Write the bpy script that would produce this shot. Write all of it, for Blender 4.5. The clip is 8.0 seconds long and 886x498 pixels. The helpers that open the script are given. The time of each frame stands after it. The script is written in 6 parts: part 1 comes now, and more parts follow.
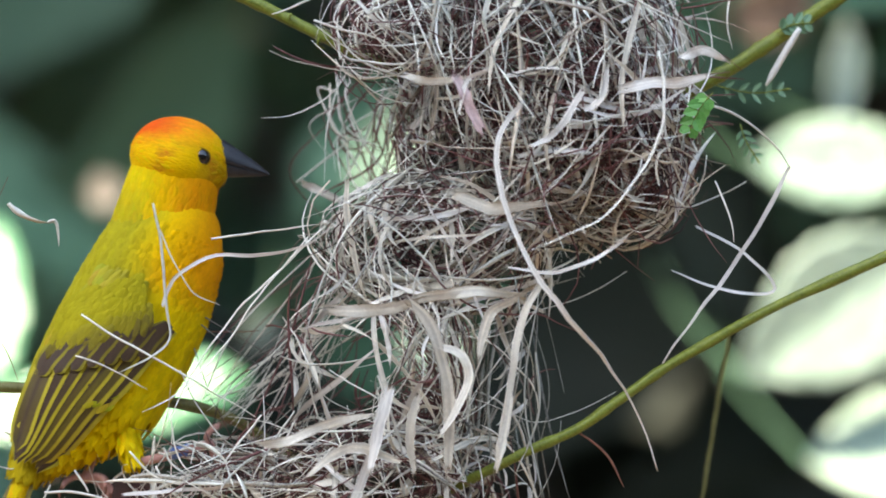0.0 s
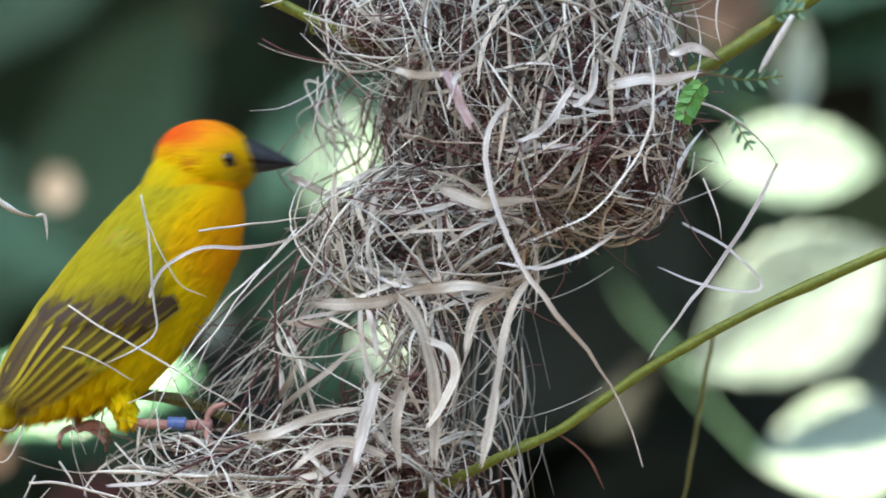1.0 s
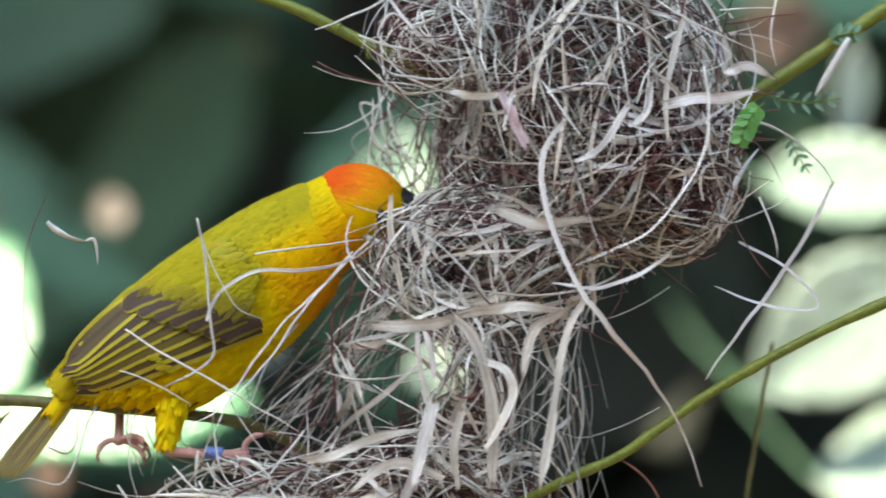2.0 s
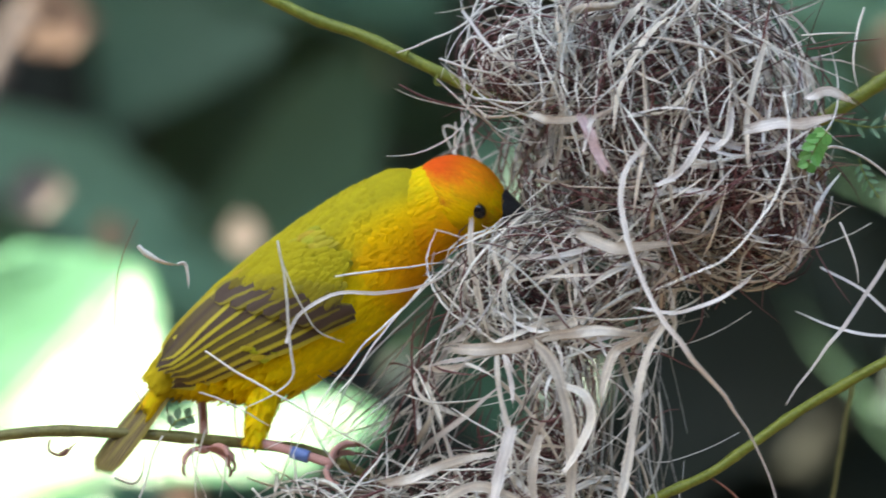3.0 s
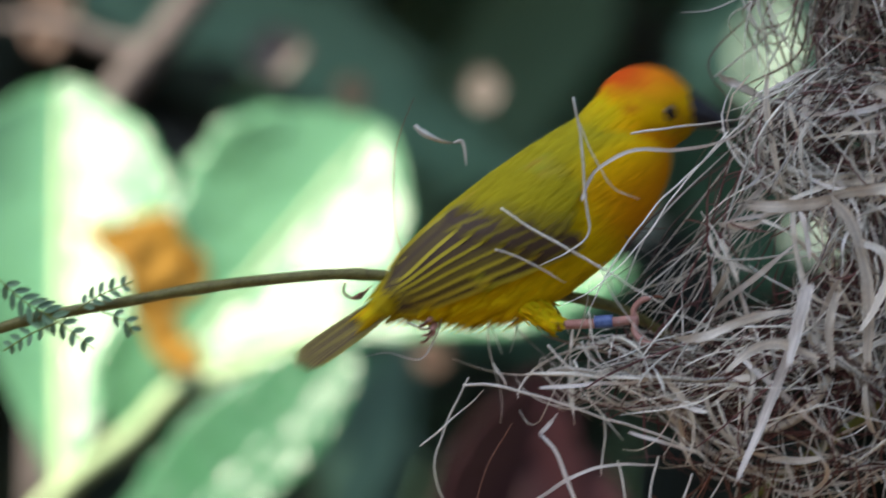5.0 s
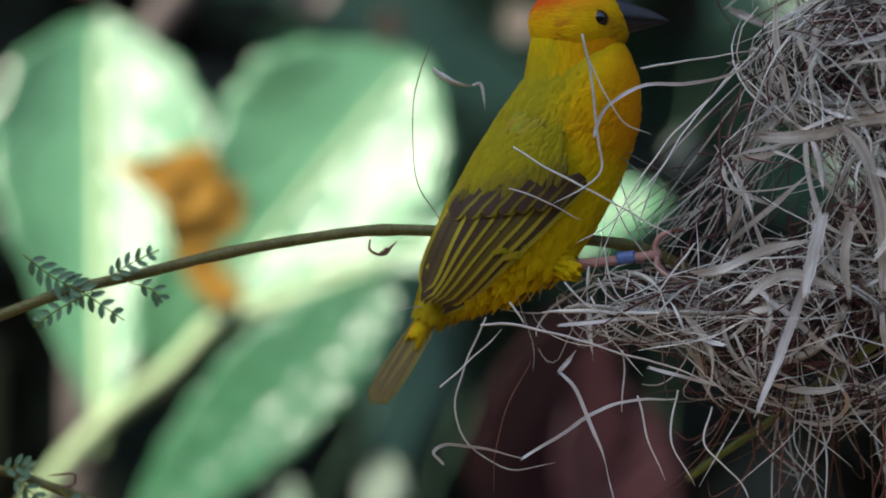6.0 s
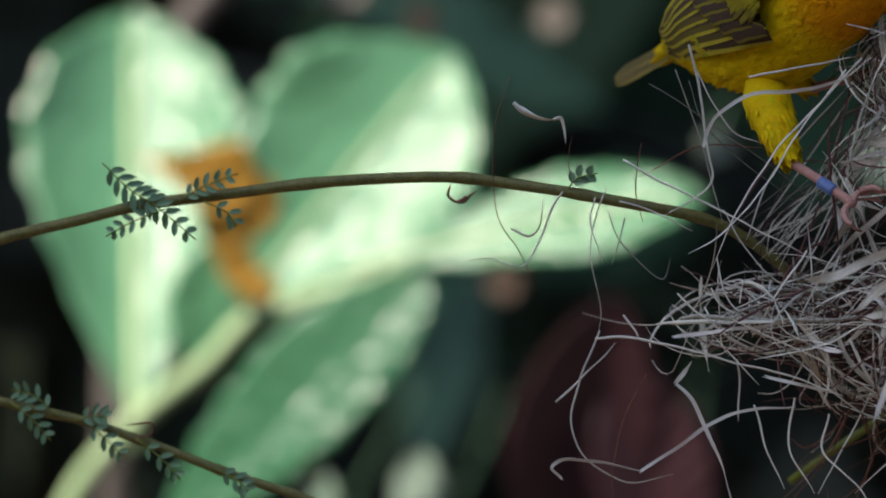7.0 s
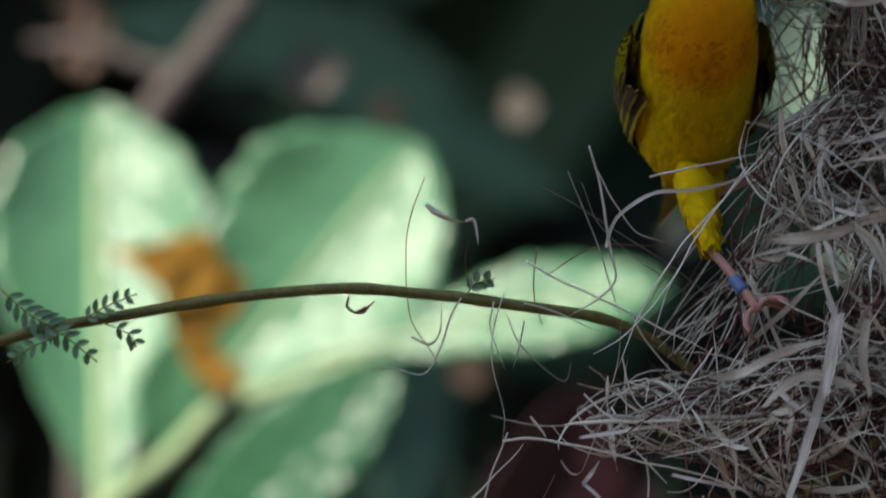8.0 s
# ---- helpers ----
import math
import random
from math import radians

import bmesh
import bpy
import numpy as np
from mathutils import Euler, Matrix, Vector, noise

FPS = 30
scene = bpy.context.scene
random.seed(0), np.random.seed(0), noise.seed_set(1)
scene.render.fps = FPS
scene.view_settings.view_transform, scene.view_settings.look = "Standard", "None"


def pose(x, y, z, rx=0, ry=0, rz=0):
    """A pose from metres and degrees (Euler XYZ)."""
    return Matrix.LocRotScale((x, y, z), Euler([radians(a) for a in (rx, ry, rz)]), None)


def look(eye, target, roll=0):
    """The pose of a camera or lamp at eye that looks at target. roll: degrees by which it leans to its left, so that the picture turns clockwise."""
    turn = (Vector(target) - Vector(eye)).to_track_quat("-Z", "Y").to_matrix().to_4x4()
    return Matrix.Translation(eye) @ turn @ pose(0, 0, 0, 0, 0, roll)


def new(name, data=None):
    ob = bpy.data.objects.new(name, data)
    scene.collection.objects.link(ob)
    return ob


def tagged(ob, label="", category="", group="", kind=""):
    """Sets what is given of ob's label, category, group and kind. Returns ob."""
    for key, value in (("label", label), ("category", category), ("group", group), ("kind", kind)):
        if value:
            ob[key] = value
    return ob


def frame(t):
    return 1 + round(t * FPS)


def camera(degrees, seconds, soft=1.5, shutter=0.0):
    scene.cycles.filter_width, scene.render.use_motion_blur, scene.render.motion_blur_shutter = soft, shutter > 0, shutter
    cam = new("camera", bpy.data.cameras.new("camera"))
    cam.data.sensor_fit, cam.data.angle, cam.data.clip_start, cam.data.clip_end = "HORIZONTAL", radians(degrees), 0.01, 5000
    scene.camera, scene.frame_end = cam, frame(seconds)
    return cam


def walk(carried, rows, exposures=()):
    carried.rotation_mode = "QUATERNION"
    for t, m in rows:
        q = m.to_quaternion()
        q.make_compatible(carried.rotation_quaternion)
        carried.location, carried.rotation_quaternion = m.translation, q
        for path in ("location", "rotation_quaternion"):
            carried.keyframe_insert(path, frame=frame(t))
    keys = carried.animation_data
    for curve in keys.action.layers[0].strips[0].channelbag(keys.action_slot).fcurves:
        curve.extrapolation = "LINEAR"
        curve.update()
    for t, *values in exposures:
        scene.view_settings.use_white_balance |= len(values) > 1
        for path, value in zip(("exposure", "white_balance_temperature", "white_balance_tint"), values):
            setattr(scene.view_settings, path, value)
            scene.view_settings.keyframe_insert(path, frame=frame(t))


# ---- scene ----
# ---- camera: a long lens held almost still, panning with the bird ----
cam = camera(10.0, 8.0, soft=1.7, shutter=0.5)
cam.data.dof.use_dof = True
cam.data.dof.focus_distance = 1.462
cam.data.dof.aperture_fstop = 7.8
walk(cam, [(0, pose(0, -1.486, 1.5, 89.717, 0.100, -0.787)),
    (0.5, pose(0, -1.486, 1.5, 89.751, -0.200, -1.131)),
    (1, pose(0, -1.486, 1.5, 89.690, -0.100, -1.323)),
    (1.2, pose(0, -1.486, 1.5, 89.740, 0.000, -1.289)),
    (2.3, pose(0, -1.486, 1.5, 89.962, 0.200, -0.318)),
    (2.5, pose(0, -1.486, 1.5, 90.000, 0.300, 0.000)),
    (3, pose(0, -1.486, 1.5, 90.190, 0.400, 0.775)),
    (3.5, pose(0, -1.486, 1.5, 90.101, 0.500, 1.570)),
    (4, pose(0, -1.486, 1.5, 89.740, 1.100, 2.629)),
    (4.5, pose(0, -1.486, 1.5, 89.100, 1.600, 3.174)),
    (5, pose(0, -1.486, 1.5, 88.580, 2.200, 3.507)),
    (5.2, pose(0, -1.486, 1.5, 88.343, 2.400, 3.675)),
    (6.3, pose(0, -1.486, 1.5, 87.773, 2.800, 4.022)),
    (6.5, pose(0, -1.486, 1.5, 87.761, 2.900, 4.134)),
    (7, pose(0, -1.486, 1.5, 87.788, 2.900, 4.302)),
    (7.5, pose(0, -1.486, 1.5, 88.188, 2.900, 4.207)),
    (8, pose(0, -1.486, 1.5, 88.795, 2.900, 3.918))],
    exposures=[(0, 2.66, 7750, 7), (2.5, 2.54, 7800, 8), (4.0, 2.44, 7700, 10.5), (5.0, 1.70, 7420, 11), (6.5, 1.15, 7120, 11), (8.0, 0.78, 7250, 9)])

# ---- sky and sun ----
SUN = Vector((-0.42, -0.42, 0.80)).normalized()
world = bpy.data.worlds.new("sky")
scene.world = world
world.use_nodes = True
wn = world.node_tree.nodes
sky = wn.new("ShaderNodeTexSky")
sky.sky_type, sky.sun_disc = "NISHITA", False
sky.sun_elevation = math.asin(SUN.z)
sky.sun_rotation = math.atan2(SUN.x, SUN.y)
world.node_tree.links.new(sky.outputs[0], wn["Background"].inputs[0])
wn["Background"].inputs[1].default_value = 0.15
sun_data = bpy.data.lights.new("sun", "SUN")
sun_data.energy, sun_data.angle, sun_data.color = 4.0, radians(0.53), (1.0, 0.95, 0.87)
sun = new("sun", sun_data)
sun.matrix_world = look((SUN * 8)[:], (0, 0, 0))


# ---- materials ----
def material(name, dark, light, rough=0.6, scale=200.0, bump=0.15, pick="", attr="", spec=0.4, thin=0.0, stretch=(1, 1, 1), metal=0.0, fine=4.0, span=(0.08, 0.78)):
    """Two-scale mottled colour from dark to light; pick: 'island' or 'object' adds a shade per piece; attr: a colour layer instead."""
    m = bpy.data.materials.new(name)
    m.use_nodes = True
    ns, lk = m.node_tree.nodes, m.node_tree.links
    bsdf = ns["Principled BSDF"]
    tc = ns.new("ShaderNodeTexCoord")
    mp = ns.new("ShaderNodeMapping")
    mp.inputs["Scale"].default_value = stretch
    lk.new(tc.outputs["Object"], mp.inputs[0])
    n1, n2 = ns.new("ShaderNodeTexNoise"), ns.new("ShaderNodeTexNoise")
    n1.inputs["Scale"].default_value, n1.inputs["Detail"].default_value = scale, 4
    n2.inputs["Scale"].default_value, n2.inputs["Detail"].default_value = scale * fine, 3
    for n in (n1, n2):
        lk.new(mp.outputs[0], n.inputs["Vector"])
    add = ns.new("ShaderNodeMath")
    add.operation = "MULTIPLY_ADD"
    lk.new(n2.outputs[0], add.inputs[0])
    add.inputs[1].default_value = 0.5
    mul = ns.new("ShaderNodeMath")
    mul.operation, mul.inputs[1].default_value = "MULTIPLY", 0.5 if not pick else 0.3
    lk.new(n1.outputs[0], mul.inputs[0])
    lk.new(mul.outputs[0], add.inputs[2])
    fac = add.outputs[0]
    if pick:
        src = ns.new("ShaderNodeNewGeometry" if pick == "island" else "ShaderNodeObjectInfo")
        rnd = src.outputs["Random Per Island" if pick == "island" else "Random"]
        mix = ns.new("ShaderNodeMath")
        mix.operation, mix.inputs[1].default_value = "MULTIPLY_ADD", 0.75
        lk.new(rnd, mix.inputs[0])
        sub = ns.new("ShaderNodeMath")
        sub.operation, sub.inputs[1].default_value = "SUBTRACT", 0.28
        lk.new(fac, sub.inputs[0])
        lk.new(sub.outputs[0], mix.inputs[2])
        fac = mix.outputs[0]
    ramp = ns.new("ShaderNodeValToRGB")
    ramp.color_ramp.elements[0].position, ramp.color_ramp.elements[1].position = (0.28, 0.72) if not pick else span
    ramp.color_ramp.elements[0].color, ramp.color_ramp.elements[1].color = (*dark, 1), (*light, 1)
    lk.new(fac, ramp.inputs[0])
    col = ramp.outputs[0]
    if attr:
        ca = ns.new("ShaderNodeVertexColor")
        ca.layer_name = attr
        mm = ns.new("ShaderNodeMix")
        mm.data_type, mm.blend_type = "RGBA", "MULTIPLY"
        mm.inputs[0].default_value = 1.0
        lk.new(ca.outputs[0], mm.inputs[6])
        lk.new(col, mm.inputs[7])
        col = mm.outputs[2]
    lk.new(col, bsdf.inputs["Base Color"])
    bsdf.inputs["Roughness"].default_value = rough
    bsdf.inputs["Specular IOR Level"].default_value = spec
    bsdf.inputs["Metallic"].default_value = metal
    if bump:
        bp = ns.new("ShaderNodeBump")
        bp.inputs["Strength"].default_value, bp.inputs["Distance"].default_value = bump, 0.3 / scale
        lk.new(n2.outputs[0], bp.inputs["Height"])
        lk.new(bp.outputs[0], bsdf.inputs["Normal"])
    if thin:
        tr = ns.new("ShaderNodeBsdfTranslucent")
        lk.new(col, tr.inputs[0])
        ms = ns.new("ShaderNodeMixShader")
        ms.inputs[0].default_value = thin
        lk.new(bsdf.outputs[0], ms.inputs[1])
        lk.new(tr.outputs[0], ms.inputs[2])
        lk.new(ms.outputs[0], ns["Material Output"].inputs[0])
    return m


M_GREY = material("grey_fibre", (0.056, 0.050, 0.040), (0.96, 0.95, 0.87), 0.5, 900, 0.2, "island", thin=0.25, span=(0.16, 0.50))
M_BEIGE = material("straw_fibre", (0.20, 0.15, 0.11), (0.88, 0.79, 0.66), 0.5, 900, 0.2, "island", thin=0.25, span=(0.2, 0.65))
M_RED = material("rootlet_and_inner_shade", (0.028, 0.011, 0.012), (0.21, 0.085, 0.08), 0.6, 900, 0.2, "island")
M_STRIP = material("dry_grass_blade", (0.64, 0.57, 0.46), (0.96, 0.91, 0.79), 0.42, 260, 0.3, "object", attr="tone", thin=0.15)
M_PALE = material("bleached_blade", (0.54, 0.53, 0.46), (0.93, 0.92, 0.84), 0.42, 300, 0.25, "object", thin=0.1)
M_PINK = material("pinkish_blade", (0.50, 0.36, 0.36), (0.74, 0.56, 0.55), 0.45, 300, 0.25, attr="tone")
M_WHITE = material("bleached_ribbon", (0.76, 0.71, 0.65), (0.97, 0.94, 0.88), 0.4, 300, 0.25, "object", attr="tone", thin=0.1)
M_OLD = material("weathered_strand", (0.07, 0.07, 0.06), (0.40, 0.40, 0.35), 0.6, 300, 0.25, "object")
M_STEM = material("green_stem", (0.09, 0.12, 0.015), (0.23, 0.27, 0.04), 0.45, 350, 0.25)
M_STEM_BROWN = material("brown_green_stem", (0.08, 0.075, 0.02), (0.21, 0.20, 0.06), 0.5, 350, 0.3)
M_TENDRIL = material("brown_tendril", (0.08, 0.03, 0.02), (0.25, 0.10, 0.06), 0.6, 500, 0.2)
M_LEAFLET = material("leaflet_green", (0.08, 0.18, 0.10), (0.20, 0.36, 0.21), 0.45, 300, 0.1, "island", thin=0.25)
M_FRESH = material("fresh_green_leaflet", (0.07, 0.28, 0.05), (0.20, 0.50, 0.14), 0.4, 300, 0.1, "object", thin=0.3)
M_PLUME = material("plumage", (0.72, 0.72, 0.72), (1.0, 1.0, 1.0), 0.8, 350, 0.35, attr="tone", spec=0.15, stretch=(0.35, 1, 1), fine=5)
M_QUILL = material("flight_feather", (0.75, 0.75, 0.75), (1.0, 1.0, 1.0), 0.6, 500, 0.3, attr="tone", spec=0.25, stretch=(0.2, 1, 1))
M_BILL = material("black_bill", (0.008, 0.009, 0.012), (0.03, 0.032, 0.04), 0.38, 400, 0.1, spec=0.5)
M_EYE = material("dark_eye", (0.004, 0.002, 0.002), (0.012, 0.006, 0.004), 0.06, 200, 0.0, spec=0.8)
M_LEG = material("pink_leg", (0.42, 0.20, 0.17), (0.62, 0.34, 0.29), 0.5, 900, 0.35)
M_RING = material("blue_ring", (0.07, 0.13, 0.36), (0.16, 0.26, 0.52), 0.3, 500, 0.05)
M_BIG = material("broad_leaf", (0.04, 0.155, 0.072), (0.112, 0.30, 0.162), 0.23, 30, 0.35, "object", thin=0.18, spec=0.6)
M_MINT = material("pale_leaf", (0.22, 0.34, 0.26), (0.42, 0.53, 0.46), 0.32, 30, 0.5, "object", thin=0.2, spec=0.6)
M_RIB = material("pale_midrib", (0.22, 0.36, 0.17), (0.40, 0.52, 0.30), 0.45, 60, 0.05)
M_WITHER = material("withered_leaf", (0.26, 0.13, 0.012), (0.46, 0.25, 0.035), 0.6, 60, 0.3, thin=0.12)
M_MAROON = material("maroon_leaf", (0.03, 0.009, 0.013), (0.06, 0.02, 0.025), 0.5, 30, 0.15)
M_TAN = material("tan_dead_leaf", (0.12, 0.08, 0.06), (0.24, 0.17, 0.13), 0.6, 40, 0.2, "object")
M_BLEACH = material("bleached_dead_leaf", (0.10, 0.085, 0.072), (0.20, 0.175, 0.15), 0.6, 40, 0.2)
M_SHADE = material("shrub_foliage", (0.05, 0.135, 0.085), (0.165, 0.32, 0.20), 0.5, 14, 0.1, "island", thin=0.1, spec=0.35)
# near-black copy of the shrub leaves, deep shade mixed into the colour
M_SHADE_TONED = material("shade_toned_foliage", (0.006, 0.011, 0.007), (0.022, 0.034, 0.020), 0.5, 14, 0.1, "island", thin=0.1)
M_SUN_BLOCKER = material("sun_blocker_foliage", (0.02, 0.05, 0.015), (0.06, 0.12, 0.04), 0.5, 14, 0.1, "island", thin=0.08)
M_SOIL = material("soil", (0.03, 0.02, 0.013), (0.10, 0.068, 0.045), 0.9, 9, 0.5)
M_BARK = material("grey_bark", (0.05, 0.043, 0.04), (0.15, 0.13, 0.125), 0.8, 30, 0.5)
M_WALL = material("plain_wall", (0.10, 0.10, 0.09), (0.16, 0.16, 0.145), 0.9, 4, 0.2)


# ---- mesh helpers ----
def part(name, mesh, mat, parent, label=""):
    ob = new(name, mesh)
    if mat:
        mesh.materials.append(mat)
    ob.parent = parent
    if label:
        ob["label"] = label
    return ob


def mesh_of(name, verts, faces, smooth=True, tones=None):
    me = bpy.data.meshes.new(name)
    me.from_pydata([tuple(v) for v in verts], [], faces)
    me.update()
    if smooth:
        me.polygons.foreach_set("use_smooth", [True] * len(me.polygons))
    if tones is not None:
        layer = me.color_attributes.new("tone", "FLOAT_COLOR", "POINT")
        layer.data.foreach_set("color", np.array([(*c, 1.0) for c in tones], dtype=np.float32).ravel())
    return me


class Shape:
    """Collects vertices and faces of several pieces of one mesh."""

    def __init__(self):
        self.verts, self.faces, self.tones = [], [], []

    def add(self, verts, faces, tone=None):
        k = len(self.verts)
        self.verts += [tuple(v) for v in verts]
        self.faces += [tuple(i + k for i in f) for f in faces]
        if tone is not None:
            self.tones += tone if isinstance(tone, list) else [tone] * len(verts)

    def mesh(self, name, smooth=True):
        return mesh_of(name, self.verts, self.faces, smooth, self.tones or None)


def spline(points, n):
    """n points along a smooth curve through the given ones."""
    p = np.array(points, dtype=float)
    if len(p) == 2:
        return p[0] + np.linspace(0, 1, n)[:, None] * (p[1] - p[0])
    q = np.vstack([2 * p[0] - p[1], p, 2 * p[-1] - p[-2]])
    out = []
    for s in np.linspace(0, len(p) - 1 - 1e-6, n):
        i = int(s)
        u = s - i
        a, b, c, d = q[i:i + 4]
        out.append(0.5 * (2 * b + (c - a) * u + (2 * a - 5 * b + 4 * c - d) * u * u + (3 * b - a - 3 * c + d) * u ** 3))
    return np.array(out)


def sweep(path, width, thick=None, sides=4, twist=0.0, start=0.0, taper=(1.0, 1.0), side=None):
    """A closed flat or round strand along a path. taper: width at its start and end."""
    thick = width if thick is None else thick
    p = np.asarray(path, dtype=float)
    n = len(p)
    tan = np.gradient(p, axis=0)
    tan /= np.linalg.norm(tan, axis=1)[:, None] + 1e-12
    ref = np.array(side if side is not None else (0.0, 1.0, 0.0))
    if abs(tan[0] @ ref) > 0.95:
        ref = np.array((1.0, 0.2, 0.1))
    verts, a = [], np.cross(tan[0], ref)
    ang = [2 * math.pi * k / sides for k in range(sides)]
    for i in range(n):
        a = a - tan[i] * (a @ tan[i])
        a /= np.linalg.norm(a) + 1e-12
        b = np.cross(tan[i], a)
        u = i / (n - 1)
        w = taper[0] + (1 - taper[0]) * min(1, u * 5) if u < 0.5 else taper[1] + (1 - taper[1]) * min(1, (1 - u) * 5)
        t = start + twist * u
        e, g = a * math.cos(t) + b * math.sin(t), -a * math.sin(t) + b * math.cos(t)
        for s in ang:
            verts.append(p[i] + e * (math.cos(s) * width * w / 2) + g * (math.sin(s) * thick * w / 2))
    faces = [(i * sides + k, i * sides + (k + 1) % sides, (i + 1) * sides + (k + 1) % sides, (i + 1) * sides + k) for i in range(n - 1) for k in range(sides)]
    faces += [tuple(range(sides))[::-1], tuple(range((n - 1) * sides, n * sides))]
    return verts, faces


def ribbon(name, path, width, turn=0.0, twist=0.0, taper=(0.6, 0.2), seed=0, thick=0.00016, curl=0.11):
    """A dry grass blade: flat, gutter-shaped, uneven in width, streaked along its length, with a torn end."""
    rng = np.random.default_rng(seed)
    p = np.asarray(path, dtype=float)
    n, cols = len(p), 9
    tan = np.gradient(p, axis=0)
    tan /= np.linalg.norm(tan, axis=1)[:, None] + 1e-12
    ref = np.array((0.0, 1.0, 0.0)) if abs(tan[0][1]) < 0.95 else np.array((1.0, 0.2, 0.1))
    a = np.cross(tan[0], ref)
    streak = rng.uniform(0.74, 1.08, cols)
    ends = rng.uniform(-1, 1, (2, cols))
    phase = rng.uniform(0, 9)
    verts, tones = [], []
    for layer in (0, 1):
        for i in range(n):
            u = i / (n - 1)
            if i == 0:
                a = np.cross(tan[0], ref)
            a = a - tan[i] * (a @ tan[i])
            a /= np.linalg.norm(a) + 1e-12
            b = np.cross(tan[i], a)
            w = width * (taper[0] + (1 - taper[0]) * min(1, u * 4)) * (taper[1] + (1 - taper[1]) * min(1, (1 - u) * 3))
            w *= 1 + 0.16 * noise.noise(Vector((u * 5 + phase, phase, 0))) + 0.1 * noise.noise(Vector((u * 22 + phase, phase, 4)))
            t = turn + twist * (u - 0.3) + 0.75 * noise.noise(Vector((u * 3.0 + phase, 0, phase)))
            e, g = a * math.cos(t) + b * math.sin(t), -a * math.sin(t) + b * math.cos(t)
            cu = curl * (1 + noise.noise(Vector((phase, u * 3, 1))))
            for k in range(cols):
                v = 2 * k / (cols - 1) - 1
                torn = tan[i] * width * 0.7 * (ends[0][k] if i == 0 else ends[1][k] if i == n - 1 else 0)
                verts.append(p[i] + e * (v * w / 2) + g * (cu * w / 2 * v * v - layer * thick) + torn)
                q = streak[k] * (0.92 + 0.16 * noise.noise(Vector((u * 9, k * 3.1, phase))))
                tones.append((q, q, q))
    m = n * cols
    faces = []
    for i in range(n - 1):
        for k in range(cols - 1):
            q = (i * cols + k, i * cols + k + 1, (i + 1) * cols + k + 1, (i + 1) * cols + k)
            faces += [q, tuple(x + m for x in q[::-1])]
        for k in (0, cols - 1):
            faces.append((i * cols + k, (i + 1) * cols + k, (i + 1) * cols + k + m, i * cols + k + m))
    for i in (0, n - 1):
        faces += [(i * cols + k, i * cols + k + 1, i * cols + k + 1 + m, i * cols + k + m) for k in range(cols - 1)]
    return mesh_of(name, verts, faces, True, tones)


def strand_mesh(name, points, width, thick=None, n=24, sides=6, twist=0.0, start=0.0, taper=(0.7, 0.3), wobble=0.0, base=(0, 0, 0)):
    path = spline(points, n) - np.array(base)
    if wobble:
        path = path + np.array([noise.noise_vector(Vector(q) * 60) for q in path]) * wobble
    return mesh_of(name, *sweep(path, width, thick, sides, twist, start, taper))


def leaf_mesh(name, base, tip, width, face=(0, -1, 0), fold=0.25, bend=0.0, peak=0.5, wave=0.0, quilt=0.0, rows=30, cols=8, thick=0.0006, seed=0, cup=1.0):
    """A leaf blade from base to tip with a folded midrib, curved along its length, with thickness."""
    a, b, f = Vector(base), Vector(tip), Vector(face).normalized()
    axis = b - a
    length = axis.length
    axis.normalize()
    across = axis.cross(f).normalized()
    up = across.cross(axis).normalized()
    verts, faces = [], []
    for layer in (0, 1):
        for i in range(rows + 1):
            u = i / rows
            w = width / 2 * (math.sin(math.pi * u ** (math.log(0.5) / math.log(peak))) ** 0.75 if 0 < u < 1 else 0.02)
            w *= 1 + 0.035 * math.sin(u * 46 + seed) * min(1, u * 4)
            for j in range(-cols, cols + 1):
                v = j / cols
                h = abs(v) ** cup * w * fold + bend * length * math.sin(math.pi * u) + wave * width * math.sin(u * 17 + seed + (2 if v > 0 else 0)) * abs(v) ** 2 - layer * thick + quilt * math.cos(6.283 * (u * 9 - abs(v) * 1.6)) * min(1, abs(v) * 4)
                verts.append(a + axis * (u * length) + across * (v * w) + up * h)
    m = 2 * cols + 1
    k = (rows + 1) * m
    for i in range(rows):
        for j in range(2 * cols):
            q = (i * m + j, i * m + j + 1, (i + 1) * m + j + 1, (i + 1) * m + j)
            faces += [q, tuple(x + k for x in q[::-1])]
    for i in range(rows):
        for j in (0, 2 * cols):
            q = (i * m + j, (i + 1) * m + j, (i + 1) * m + j + k, i * m + j + k)
            faces.append(q if j == 0 else q[::-1])
    return mesh_of(name, verts, faces)


def small_leaf(shape, base, way, face, length, width):
    """A folded six-sided leaflet added to a shape."""
    a, d, f = Vector(base), Vector(way).normalized(), Vector(face)
    c = d.cross(f)
    c = c.normalized() if c.length > 1e-6 else d.orthogonal().normalized()
    up = c.cross(d)
    pts = [a, a + d * length * 0.3 + c * width * 0.45 + up * width * 0.12, a + d * length * 0.7 + c * width * 0.42 + up * width * 0.1, a + d * length,
           a + d * length * 0.7 - c * width * 0.42 + up * width * 0.1, a + d * length * 0.3 - c * width * 0.45 + up * width * 0.12, a + d * length * 0.5]
    shape.add(pts, [(0, 1, 6), (1, 2, 6), (2, 3, 6), (3, 4, 6), (4, 5, 6), (5, 0, 6)])


def rand_dir(rng):
    v = rng.normal(size=3)
    return v / np.linalg.norm(v)


